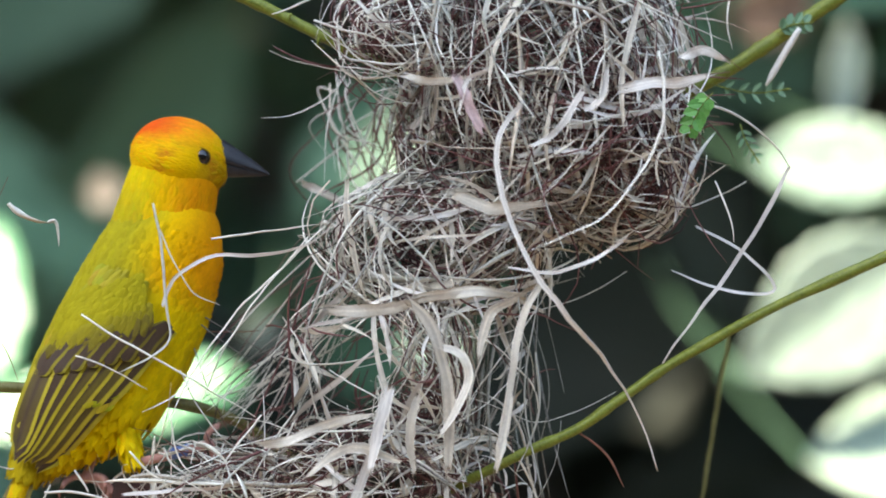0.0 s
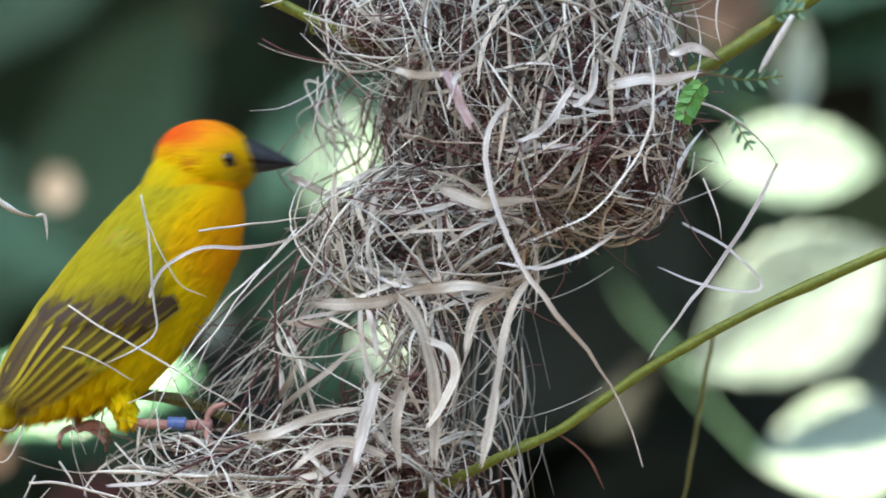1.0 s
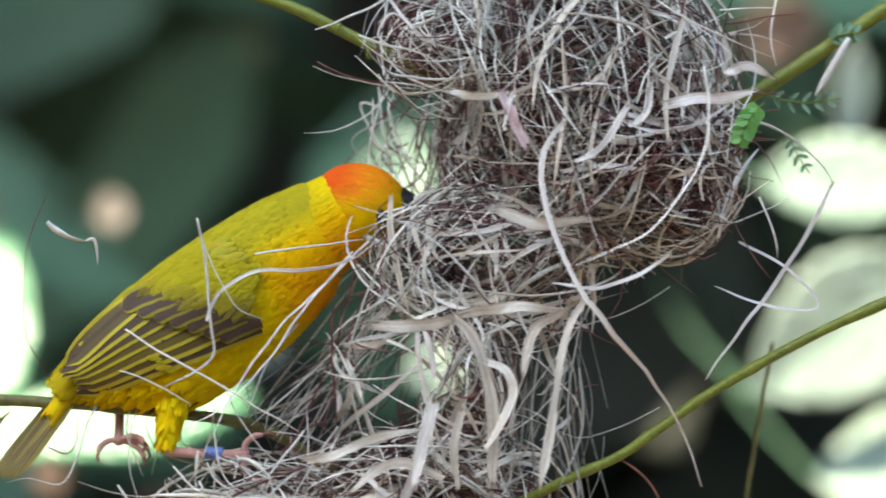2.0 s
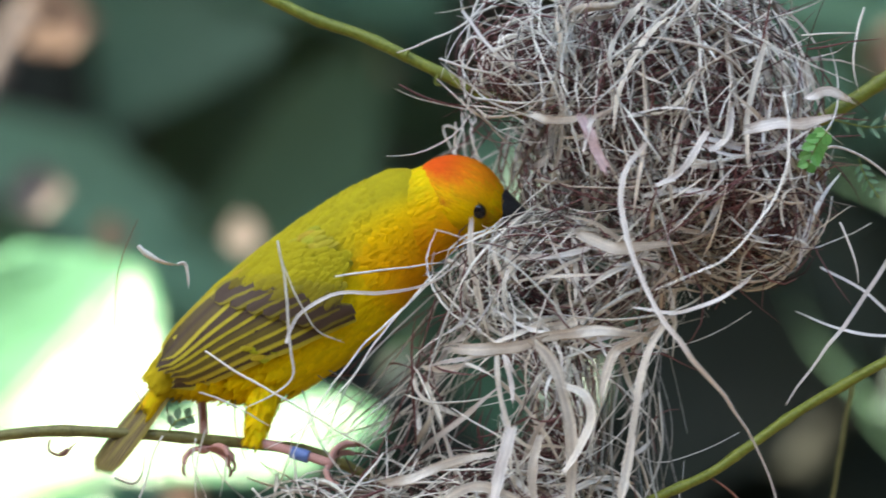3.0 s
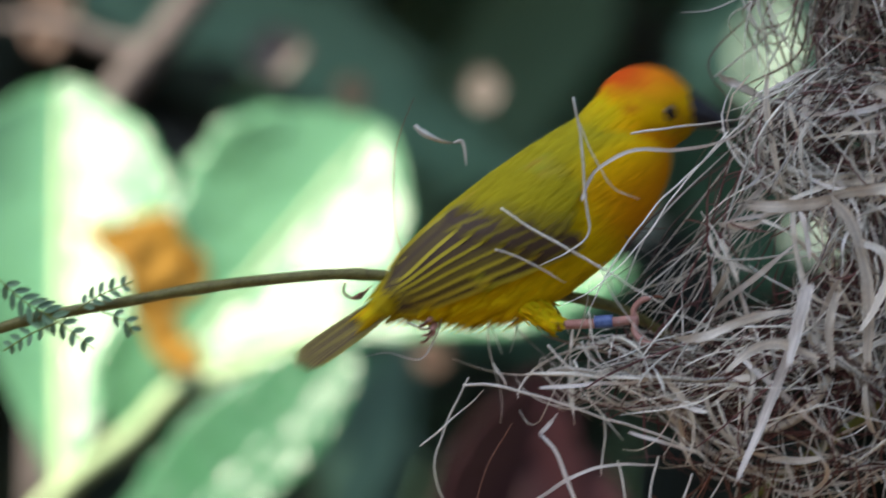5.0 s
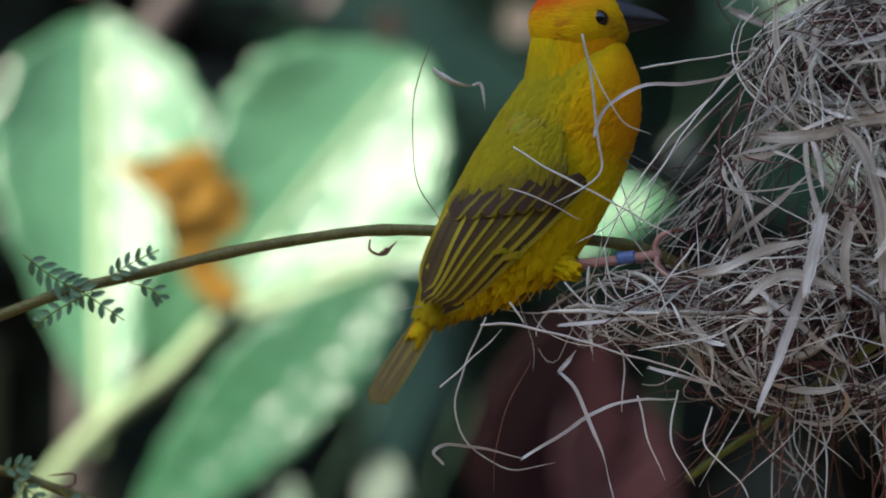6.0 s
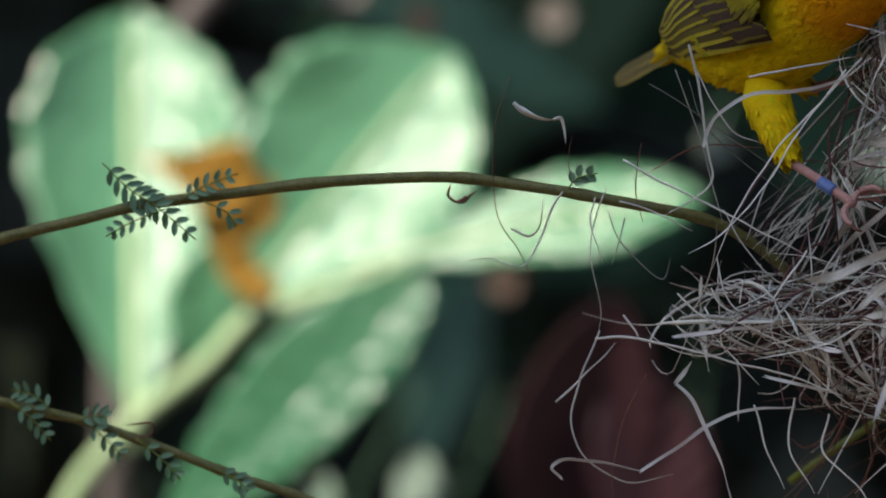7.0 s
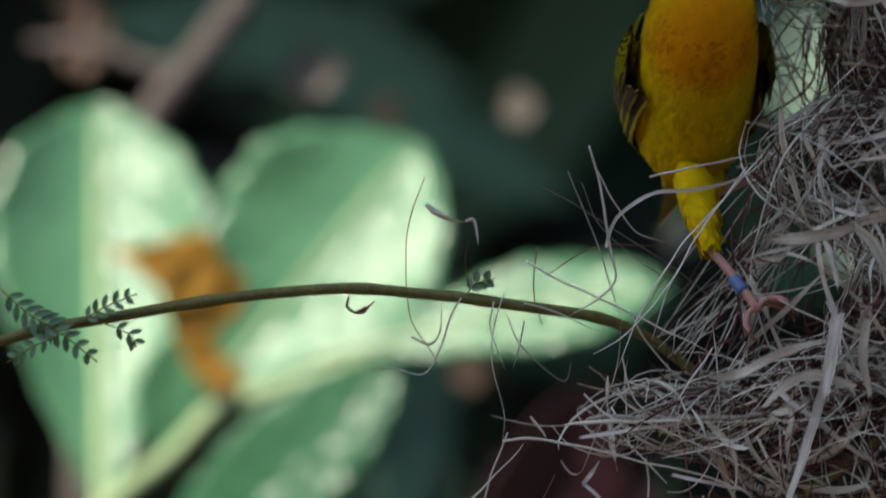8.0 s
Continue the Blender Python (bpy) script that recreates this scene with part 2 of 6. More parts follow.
# ---- ground, far wall of shrubs, unseen leaf cover and walls that cut light ----
def build_setting():
    rng = np.random.default_rng(3)
    n, half = 60, 60.0
    xs = np.sign(np.linspace(-1, 1, n + 1)) * np.abs(np.linspace(-1, 1, n + 1)) ** 3 * half
    verts = [(x, y, 0.04 * noise.noise(Vector((x * 0.8, y * 0.8, 0))) if abs(x) < 8 and abs(y) < 8 else 0.0) for y in xs for x in xs]
    faces = [(j * (n + 1) + i, j * (n + 1) + i + 1, (j + 1) * (n + 1) + i + 1, (j + 1) * (n + 1) + i) for j in range(n) for i in range(n)]
    g = new("ground", mesh_of("ground", verts, faces))
    g.data.materials.append(M_SOIL)
    tagged(g, "dark brown soil of a planted aviary bed", "ground", kind="structure")

    # large shrub leaves behind: a lighter set and one with shade in its colour
    dim, light = Shape(), Shape()
    for _ in range(2600):
        y = rng.uniform(1.45, 3.2)
        x, z = rng.uniform(-1.6, 1.6), rng.uniform(0.25, 3.1)
        d = np.array([rng.normal() * 0.7, rng.normal() * 0.4 - 0.2, rng.normal() * 0.6 - 0.2])
        f = np.array([rng.normal() * 0.5, -1.0, rng.normal() * 0.5 + 0.4])
        L = rng.uniform(0.16, 0.34)
        # the shade-coloured copy fills the left and the low parts
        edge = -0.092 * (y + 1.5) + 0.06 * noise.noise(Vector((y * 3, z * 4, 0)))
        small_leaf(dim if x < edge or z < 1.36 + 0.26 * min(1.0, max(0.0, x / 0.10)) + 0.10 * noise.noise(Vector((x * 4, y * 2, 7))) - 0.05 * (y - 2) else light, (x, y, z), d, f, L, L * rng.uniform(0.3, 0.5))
    for s, name, mat, label in ((dim, "dark_shrub", M_SHADE_TONED, "dense shrub leaves with deep shade put into their near-black colour"), (light, "green_shrub", M_SHADE, "dense dim green shrub leaves behind the nest")):
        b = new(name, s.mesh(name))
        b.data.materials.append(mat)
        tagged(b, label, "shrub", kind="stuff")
    wall = new("wall_back", mesh_of("wall_back", [(x, y, z) for x in (-6, 6) for y in (3.5, 3.65) for z in (-0.1, 4.5)],
                                    [(0, 1, 3, 2), (4, 6, 7, 5), (0, 4, 5, 1), (2, 3, 7, 6), (0, 2, 6, 4), (1, 5, 7, 3)], False))
    wall.data.materials.append(M_WALL)
    tagged(wall, "plain dark wall hidden behind the shrubs", "wall", kind="structure")

    # unseen leaf cover, added for shade: part over nest and perch, the rest roofs the shrubbery; sky and sun come in
    # between
    s, made = Shape(), 0
    while made < 5200:
        x, y = rng.uniform(-3.2, 2.6), rng.uniform(-1.9, 3.2)
        z = 2.9 + rng.uniform(-0.12, 0.22)
        k = -y / -SUN.y
        fx, fz = x - SUN.x * k, z - SUN.z * k
        over_nest = abs(fx) < 0.48 and 1.15 < fz < 1.95
        if not over_nest and (y < 0.55 + 0.12 * noise.noise(Vector((x * 3, 0, 0))) or rng.random() < 0.35):
            continue
        made += 1
        d = np.array([rng.normal(), rng.normal(), rng.normal() * 0.25 - 0.15])
        L = rng.uniform(0.14, 0.26)
        small_leaf(s, (x, y, z), d, (rng.normal() * 0.3, rng.normal() * 0.3, 1), L, L * 0.5)
    c = new("tree_canopy", s.mesh("tree_canopy"))
    c.data.materials.append(M_SUN_BLOCKER)
    tagged(c, "unseen green leaf cover added to shade the nest and shrubbery", "canopy", kind="stuff")
    # unseen walls on three sides, added to hold back low sky light
    for name, x0, x1, y0, y1 in (("wall_front", -6, 6, -4.2, -4.0), ("wall_left", -6.2, -6, -4.2, 3.65), ("wall_right", 6, 6.2, -4.2, 3.65)):
        w = new(name, mesh_of(name, [(x, y, z) for x in (x0, x1) for y in (y0, y1) for z in (-0.1, 3.6)],
                              [(0, 1, 3, 2), (4, 6, 7, 5), (0, 4, 5, 1), (2, 3, 7, 6), (0, 2, 6, 4), (1, 5, 7, 3)], False))
        w.data.materials.append(M_WALL)
        tagged(w, "unseen plain dark wall added to cut low sky light", "wall", kind="structure")


build_setting()


# ---- broad-leaved plant behind the perch ----
def build_broad_plant():
    plant = tagged(new("broad_leaved_plant"), "broad-leaved green plant with sunlit glossy leaves behind the perch", "plant")
    base = Vector([(-0.3578, 0.7600, 1.2816)][0])
    plant.location = (base.x, base.y, 0)

    def at(ob):
        ob.matrix_parent_inverse = Matrix.Translation(-plant.location)
        return ob

    stem = [(-0.3904, 0.7150, 1.1097), (-0.3628, 0.7150, 1.2465), (-0.3419, 0.7150, 1.3081), (-0.3098, 0.7150, 1.3453), (-0.2760, 0.7150, 1.3698), (-0.2551, 0.7150, 1.3887), (-0.2248, 0.7150, 1.3972), (-0.1845, 0.7150, 1.4082)]
    at(part("stem", mesh_of("stem", *sweep(spline(stem, 40), 0.0095, None, 10, taper=(1.25, 0.45))), M_RIB, plant, "thick pale yellow-green leaf stalk"))
    low = [(stem[0][0], stem[0][1], 0.0), stem[0]]
    at(part("stem", mesh_of("stem", *sweep(spline(low, 8), 0.016, None, 10)), M_RIB, plant))

    def leaf(line, width, rib, **kw):
        ob = at(part("leaf", leaf_mesh("leaf", line[0], line[1], width, quilt=0.0008, **kw), M_BIG, plant))
        if rib:
            a, b = Vector(line[0]), Vector(line[1])
            f = Vector(kw.get("face", (0, -1, 0))).normalized()
            bend = kw.get("bend", 0.0) * (b - a).length
            axis = (b - a).normalized()
            up = axis.cross(f).normalized().cross(axis)
            pts = [a + (b - a) * u + up * (bend * math.sin(math.pi * u) + 0.0005) for u in np.linspace(0, 0.97, 16)]
            r = part("midrib", mesh_of("midrib", *sweep([p[:] for p in pts], rib, rib * 0.6, 8, taper=(1.0, 0.3))), M_RIB, ob)
        return ob

    leaf([(-0.3127, 0.7350, 1.3326), (-0.3178, 0.8350, 1.5273)], 0.100, 0.0055, face=(0.16, -1, 0.3), fold=0.46, bend=-0.02, peak=0.66, wave=0.028, cup=1.7)
    leaf([(-0.2664, 0.7700, 1.3900), (-0.1674, 0.8000, 1.5016)], 0.106, 0.003, face=(0.06, -1, 0.35), fold=0.30, bend=0.03, peak=0.60, wave=0.028, seed=2, cup=1.8)
    leaf([(-0.2100, 0.7050, 1.4077), (-0.0551, 0.7050, 1.4334)], 0.046, 0.003, face=(-0.2, -1, 0.7), fold=0.12, bend=0.03, peak=0.66, wave=0.035, seed=4)
    leaf([(-0.1746, 0.6970, 1.4056), (-0.2989, 0.6970, 1.2955)], 0.054, 0.0, face=(0.10, -1, 0.42), fold=0.1, bend=0.03, peak=0.42, wave=0.012, seed=5)
    leaf([(-0.2581, 0.7850, 1.3849), (-0.1653, 0.7850, 1.3959)], 0.035, 0.0, face=(0, -1, 0.3), fold=0.2, peak=0.5, seed=7)
    leaf([(-0.2821, 0.7420, 1.3646), (-0.2741, 0.7420, 1.4220)], 0.034, 0.0, face=(-0.1, -1, 0.3), fold=0.2, peak=0.5, seed=9)
    for line, width, peak, label in (([(-0.3085, 0.7000, 1.4637), (-0.2485, 0.7000, 1.4465)], 0.034, 0.80, "curled orange-brown withered leaf"), ([(-0.2500, 0.7020, 1.4551), (-0.2690, 0.7020, 1.4179)], 0.037, 0.35, ""), ([(-0.2656, 0.7040, 1.4301), (-0.2537, 0.7040, 1.3963)], 0.016, 0.5, ""), ([(-0.2656, 0.7580, 1.4079), (-0.2486, 0.7580, 1.3945)], 0.014, 0.5, "")):
        at(part("withered_leaf", leaf_mesh("withered_leaf", line[0], line[1], width, face=(0.25, -1, -0.1), fold=0.15, peak=peak, wave=0.03), M_WITHER, plant, label))


build_broad_plant()


def loose_leaf(name, line, width, mat, label, face=(0, -1, 0.3), stalk=True, **kw):
    """A leaf on a long stalk that grows out of the shrub behind."""
    ob = new(name)
    a = Vector(line[0])
    ob.location = (a.x, 1.75, a.z + 0.1)
    tagged(ob, label, "plant", "plants behind the nest")
    q = part("leaf", leaf_mesh("leaf", line[0], line[1], width, face=face, quilt=0.001, **kw), mat, ob)
    q.matrix_parent_inverse = Matrix.Translation(-ob.location)
    pts = [(a.x, 1.75, a.z + 0.1), (a.x, 1.3, a.z + 0.03), (a.x, a.y, a.z)]
    r = part("stalk", mesh_of("stalk", *sweep(spline(pts, 14), 0.0016, None, 6)), M_SHADE, ob)
    r.matrix_parent_inverse = Matrix.Translation(-ob.location)
    return ob


GREEN = "pale green broad leaf in sunlight on a long stalk"
loose_leaf("leafy_stalk", [(0.1627, 0.7600, 1.4325), (0.2482, 0.7600, 1.4900)], 0.066, M_MINT, GREEN, (0.355, -1, 0.025), bend=0.02, peak=0.55, fold=0.14)
loose_leaf("leafy_stalk", [(0.1933, 0.7800, 1.3938), (0.2681, 0.7800, 1.4000)], 0.056, M_MINT, GREEN, (-0.2, -1, 0.6), peak=0.55)
loose_leaf("leafy_stalk", [(0.1709, 0.8000, 1.5283), (0.2501, 0.8000, 1.5269)], 0.040, M_MINT, GREEN, (0.25, -1, 0.1), peak=0.5, fold=0.08)
loose_leaf("leafy_stalk", [(0.2111, 0.8200, 1.5426), (0.2163, 0.8200, 1.5916)], 0.020, M_MINT, GREEN, (0.7, -1, -0.5), peak=0.5)
loose_leaf("leafy_stalk", [(0.0002, 0.7000, 1.4978), (0.0127, 0.7000, 1.5514)], 0.033, M_MINT, GREEN, (0.05, -1, 0.35), peak=0.5)
loose_leaf("leafy_stalk", [(-0.0536, 0.7200, 1.4459), (-0.0466, 0.7200, 1.4621)], 0.019, M_MINT, "small dim green leaf on a long stalk", (0.75, -1, -0.35), peak=0.5)
loose_leaf("leafy_stalk", [(-0.2575, 0.9500, 1.5130), (-0.2314, 0.9500, 1.5150)], 0.018, M_BIG, "small dim green leaf on a long stalk", (0.5, -1, -0.2), peak=0.5)
loose_leaf("leafy_stalk", [(0.0294, 0.7200, 1.4312), (0.0234, 0.7200, 1.4607)], 0.03, M_MINT, GREEN, (0, -1, 0.5), peak=0.5)
# the next two pale leaves stand in for white out-of-focus highlights
loose_leaf("leafy_stalk", [(-0.2390, 0.7450, 1.2793), (-0.2306, 0.7450, 1.3185)], 0.022, M_MINT, GREEN, (-0.25, -1, 0.5), peak=0.6)
loose_leaf("leafy_stalk", [(-0.1889, 0.7450, 1.2734), (-0.1867, 0.7450, 1.3256)], 0.025, M_MINT, GREEN, (-0.25, -1, 0.5), peak=0.6)
loose_leaf("maroon_plant", [(-0.1395, 0.8000, 1.2655), (-0.1002, 0.8000, 1.3870)], 0.075, M_MAROON, "dark maroon broad leaf low behind the nest", (0.5, -1, -0.2), peak=0.5)
loose_leaf("maroon_plant", [(-0.0813, 0.8100, 1.2567), (-0.0970, 0.8100, 1.3554)], 0.06, M_MAROON, "dark maroon broad leaf low behind the nest", (0.5, -1, -0.2), peak=0.5)
TAN = "tan dead leaf caught in the shrub"
for line, w in (([(-0.2440, 0.9500, 1.6206), (-0.1976, 0.9500, 1.6174)], 0.034), ([(-0.3508, 0.9500, 1.5635), (-0.3237, 0.9500, 1.5518)], 0.035), ([(-0.3531, 0.9500, 1.5800), (-0.3338, 0.9500, 1.5821)], 0.03),
                ([(0.1858, 0.9000, 1.6005), (0.2072, 0.9000, 1.6083)], 0.03), ([(0.1713, 0.9500, 1.5995), (0.2121, 0.9500, 1.6049)], 0.035), ([(-0.2010, 0.9500, 1.5151), (-0.1845, 0.9500, 1.5170)], 0.016), ([(-0.1690, 0.9500, 1.3907), (-0.1500, 0.9500, 1.3870)], 0.018),
                ([(-0.2084, 0.9000, 1.2902), (-0.1889, 0.9000, 1.3028)], 0.03), ([(-0.2594, 0.9000, 1.2951), (-0.2431, 0.9000, 1.2971)], 0.025)):
    d = new("dead_leaf", leaf_mesh("dead_leaf", line[0], line[1], w, face=(0.6, -1, -0.4), fold=0.15, peak=0.5, wave=0.05))
    d.data.materials.append(M_TAN)
    tagged(d, TAN, "leaf", "dead leaves in the shrub")
for line, w in (([(-0.2430, 0.9500, 1.5372), (-0.2140, 0.9500, 1.5370)], 0.026), ([(-0.1385, 0.9500, 1.5145), (-0.1200, 0.9500, 1.5163)], 0.019)):
    d = new("dead_leaf", leaf_mesh("dead_leaf", line[0], line[1], w, face=(0.3, -1, 0.1), fold=0.15, peak=0.5, wave=0.05))
    d.data.materials.append(M_BLEACH)
    tagged(d, "bleached whitish dead leaf caught in the shrub", "leaf", "dead leaves in the shrub")
bough = tagged(new("grey_bough"), "pale grey woody bough in the shadow of the shrubs", "branch")
part("limb", mesh_of("limb", *sweep(spline([(-0.2290, 0.9300, 1.6271), (-0.2548, 0.9300, 1.5792), (-0.2774, 0.9300, 1.5501), (-0.3014, 0.9300, 1.5237), (-0.3315, 0.9300, 1.4730), (-0.3446, 0.9300, 1.3973), (-0.3565, 0.9300, 1.1799)], 30), 0.016, None, 10, taper=(0.7, 1.1))), M_BARK, bough)
part("side_shoot", mesh_of("side_shoot", *sweep(spline([(-0.2802, 0.9300, 1.5475), (-0.2913, 0.9300, 1.5424), (-0.3103, 0.9300, 1.5456), (-0.3291, 0.9300, 1.5543), (-0.3618, 0.9300, 1.5580)], 16), 0.008, None, 8, taper=(1, 0.5))), M_BARK, bough)


# ---- thin stems that carry the nest and the bird ----
def stem_thing(name, points, width, mat, label, sides=10, n=60, taper=(1.0, 1.0), nodes=7):
    """A living stem with slight knots; its origin lies at its first point."""
    ob = tagged(new(name), label, "branch")
    ob.location = points[0]
    path = spline(points, n) - np.array(points[0])
    path = path + np.array([noise.noise_vector(Vector(p) * 45) for p in path]) * 0.0007
    verts, faces = sweep(path, width, None, sides, taper=taper)
    verts = np.array(verts)
    for k in range(n):
        swell = 1 + (0.16 if k % nodes == 3 else 0.0) + 0.07 * noise.noise(Vector((k * 0.7, width * 900, 0)))
        verts[k * sides:(k + 1) * sides] = path[k] + (verts[k * sides:(k + 1) * sides] - path[k]) * swell
    part("stem", mesh_of("stem", verts, faces), mat, ob)
    return ob, path


def leaflets(parent, points, pairs, length, width, origin, spread=1.0, mat=None):
    """A feathery leaf: a thin stalk with pairs of oblong leaflets."""
    path = spline(points, pairs + 2) - np.array(origin)
    stalk = part("leaf_stalk", mesh_of("leaf_stalk", *sweep(path, 0.0005, None, 5)), M_STEM, parent)
    for k in range(1, pairs + 1):
        t = Vector(path[k + 1]) - Vector(path[k - 1])
        t.normalize()
        c = t.cross(Vector((0, 1, 0))).normalized()
        for sgn in (-1, 1):
            s = Shape()
            g = 1.0 - 0.5 * abs(2 * k / (pairs + 1) - 1) ** 2
            length *= 0.985
            small_leaf(s, path[k], c * sgn * spread + t * 0.9 + Vector((0, random.uniform(-0.5, 0.5), 0)), (random.uniform(-0.3, 0.3), -1, 0.3), length * g * 0.85, width * 0.85)
            part("leaflet", s.mesh("leaflet", False), mat or M_LEAFLET, stalk)


perch_line = [(-0.3464, 0.0000, 1.4015), (-0.2975, 0.0000, 1.4228), (-0.2595, 0.0000, 1.4345), (-0.2252, 0.0000, 1.4421), (-0.1997, 0.0000, 1.4467), (-0.1574, 0.0000, 1.4514), (-0.1238, 0.0000, 1.4526), (-0.0988, 0.0000, 1.4499), (-0.0740, 0.0000, 1.4453), (-0.0495, 0.0040, 1.4400), (-0.0333, 0.0080, 1.4331), (-0.0189, 0.0120, 1.4216), (-0.0047, 0.0150, 1.4049)]
perch, _ = stem_thing("perch_stem", perch_line, 0.0033, M_STEM_BROWN, "thin arching brown-green stem on which the bird perches", taper=(1.6, 0.8))
hook = [(-0.1195, -0.0020, 1.4501), (-0.1202, -0.0020, 1.4471), (-0.1178, -0.0020, 1.4452), (-0.1153, -0.0020, 1.4452), (-0.1139, -0.0020, 1.4468), (-0.1118, -0.0020, 1.4484)]
part("tendril", strand_mesh("tendril", hook, 0.0009, None, 16, 5, base=perch_line[0]), M_TENDRIL, perch, "small curled brown tendril")
part("tendril", strand_mesh("tendril", [(-0.1173, -0.0020, 1.4452), (-0.1156, -0.0020, 1.4457), (-0.1147, -0.0020, 1.4469)], 0.0016, 0.0007, 8, 5, base=perch_line[0]), M_TENDRIL, perch)
leaflets(perch, [(-0.2224, -0.0020, 1.4579), (-0.2144, -0.0020, 1.4500), (-0.2062, -0.0020, 1.4446), (-0.1950, -0.0020, 1.4349)], 10, 0.009, 0.0026, perch_line[0])
leaflets(perch, [(-0.1992, -0.0030, 1.4468), (-0.1923, -0.0030, 1.4507), (-0.1820, -0.0030, 1.4543)], 5, 0.006, 0.0022, perch_line[0])
leaflets(perch, [(-0.2027, -0.0030, 1.4445), (-0.2130, -0.0030, 1.4408), (-0.2217, -0.0030, 1.4362)], 5, 0.0055, 0.0022, perch_line[0])
leaflets(perch, [(-0.1925, -0.0030, 1.4462), (-0.1852, -0.0030, 1.4428), (-0.1829, -0.0030, 1.4385)], 3, 0.0055, 0.0022, perch_line[0])
leaflets(perch, [(-0.0846, -0.0020, 1.4487), (-0.0819, -0.0020, 1.4519), (-0.0760, -0.0020, 1.4530)], 3, 0.005, 0.003, perch_line[0])
part("thread", strand_mesh("thread", [(-0.0837, -0.0020, 1.4495), (-0.0846, -0.0020, 1.4579), (-0.0833, -0.0020, 1.4645)], 0.00025, None, 12, 4, base=perch_line[0]), M_TENDRIL, perch)
CURL = (-0.0903, -0.012, 1.5023)
dry_curl = part("dry_curl", strand_mesh("dry_curl", [(-0.0075, 0, 0.0041), (-0.0045, 0, 0.0012), (0.0008, 0, -0.0010), (0.0045, 0, -0.0015)], 0.0018, 0.0004, 20, 5, twist=1.5), M_PALE, perch, "curled bleached strip of dry grass")
part("dry_curl", strand_mesh("dry_curl", [(-0.0070, 0, 0.0030), (-0.0052, 0, 0.0026), (-0.0020, 0, 0.0004), (0.0008, 0, -0.0012)], 0.0008, 0.0003, 16, 5), M_PALE, dry_curl)
part("dry_curl", strand_mesh("dry_curl", [(0.0040, 0, -0.0014), (0.0062, 0, -0.0012), (0.0070, 0, -0.0045), (0.0072, 0, -0.0085)], 0.0013, 0.0003, 16, 5, twist=1.2), M_PALE, dry_curl)
part("thread", strand_mesh("thread", [(-0.0075, 0.001, 0.0120), (-0.0118, 0.001, 0.0020), (-0.0141, 0.002, -0.0083), (-0.0141, 0.004, -0.0282), (-0.0083, 0.008, -0.0398), (-0.0040, 0.012, -0.0520)], 0.0003, None, 30, 5), M_TENDRIL, dry_curl, "thin arching dry stalk")
part("hanging_strand", strand_mesh("hanging_strand", [(-0.0863, -0.0040, 1.4479), (-0.0895, -0.0040, 1.4431), (-0.0934, -0.0040, 1.4333), (-0.0987, -0.0040, 1.4261), (-0.1078, -0.0040, 1.4286), (-0.1145, -0.0040, 1.4280)], 0.0008, 0.0003, 24, 5, base=perch_line[0], twist=2), M_PALE, perch)
for line in ([(-0.0607, -0.0060, 1.4789), (-0.0428, -0.0060, 1.4675), (-0.0213, -0.0060, 1.4516), (-0.0095, -0.0060, 1.4395)], [(-0.0528, -0.0050, 1.4829), (-0.0463, -0.0050, 1.4644), (-0.0428, -0.0050, 1.4510), (-0.0393, -0.0050, 1.4375)], [(-0.0252, 0.0040, 1.4598), (-0.0451, 0.0040, 1.4608), (-0.0639, 0.0040, 1.4517)], [(-0.0488, -0.0070, 1.4794), (-0.0421, -0.0070, 1.4642), (-0.0175, -0.0070, 1.4432)], [(-0.0630, -0.0040, 1.4619), (-0.0653, -0.0040, 1.4487), (-0.0634, -0.0040, 1.4387)], [(-0.0732, -0.0030, 1.4424), (-0.0695, -0.0030, 1.4323), (-0.0584, -0.0030, 1.4218), (-0.0548, -0.0030, 1.4282)]):
    part("twig", strand_mesh("twig", line, 0.00042, None, 18, 5, base=perch_line[0], wobble=0.0008), M_OLD if random.random() < 0.6 else M_TENDRIL, perch)

for line, w in (([(-0.0769, -0.0040, 1.4462), (-0.0783, -0.0040, 1.4388), (-0.0763, -0.0040, 1.4312), (-0.0748, -0.0040, 1.4262)], 0.0006), ([(-0.0683, -0.0040, 1.4402), (-0.0701, -0.0040, 1.4336), (-0.0725, -0.0040, 1.4262)], 0.0006), ([(-0.1016, -0.0040, 1.4374), (-0.0962, -0.0040, 1.4349), (-0.0928, -0.0040, 1.4383), (-0.0919, -0.0040, 1.4458)], 0.0009), ([(-0.0739, -0.0030, 1.4486), (-0.0772, -0.0030, 1.4387), (-0.0785, -0.0030, 1.4288), (-0.0757, -0.0030, 1.4137), (-0.0768, -0.0030, 1.4055)], 0.0005)):
    part("hanging_strand", strand_mesh("hanging_strand", line, w, w * 0.4, 20, 5, base=perch_line[0], twist=2, wobble=0.0006), M_PALE, perch)

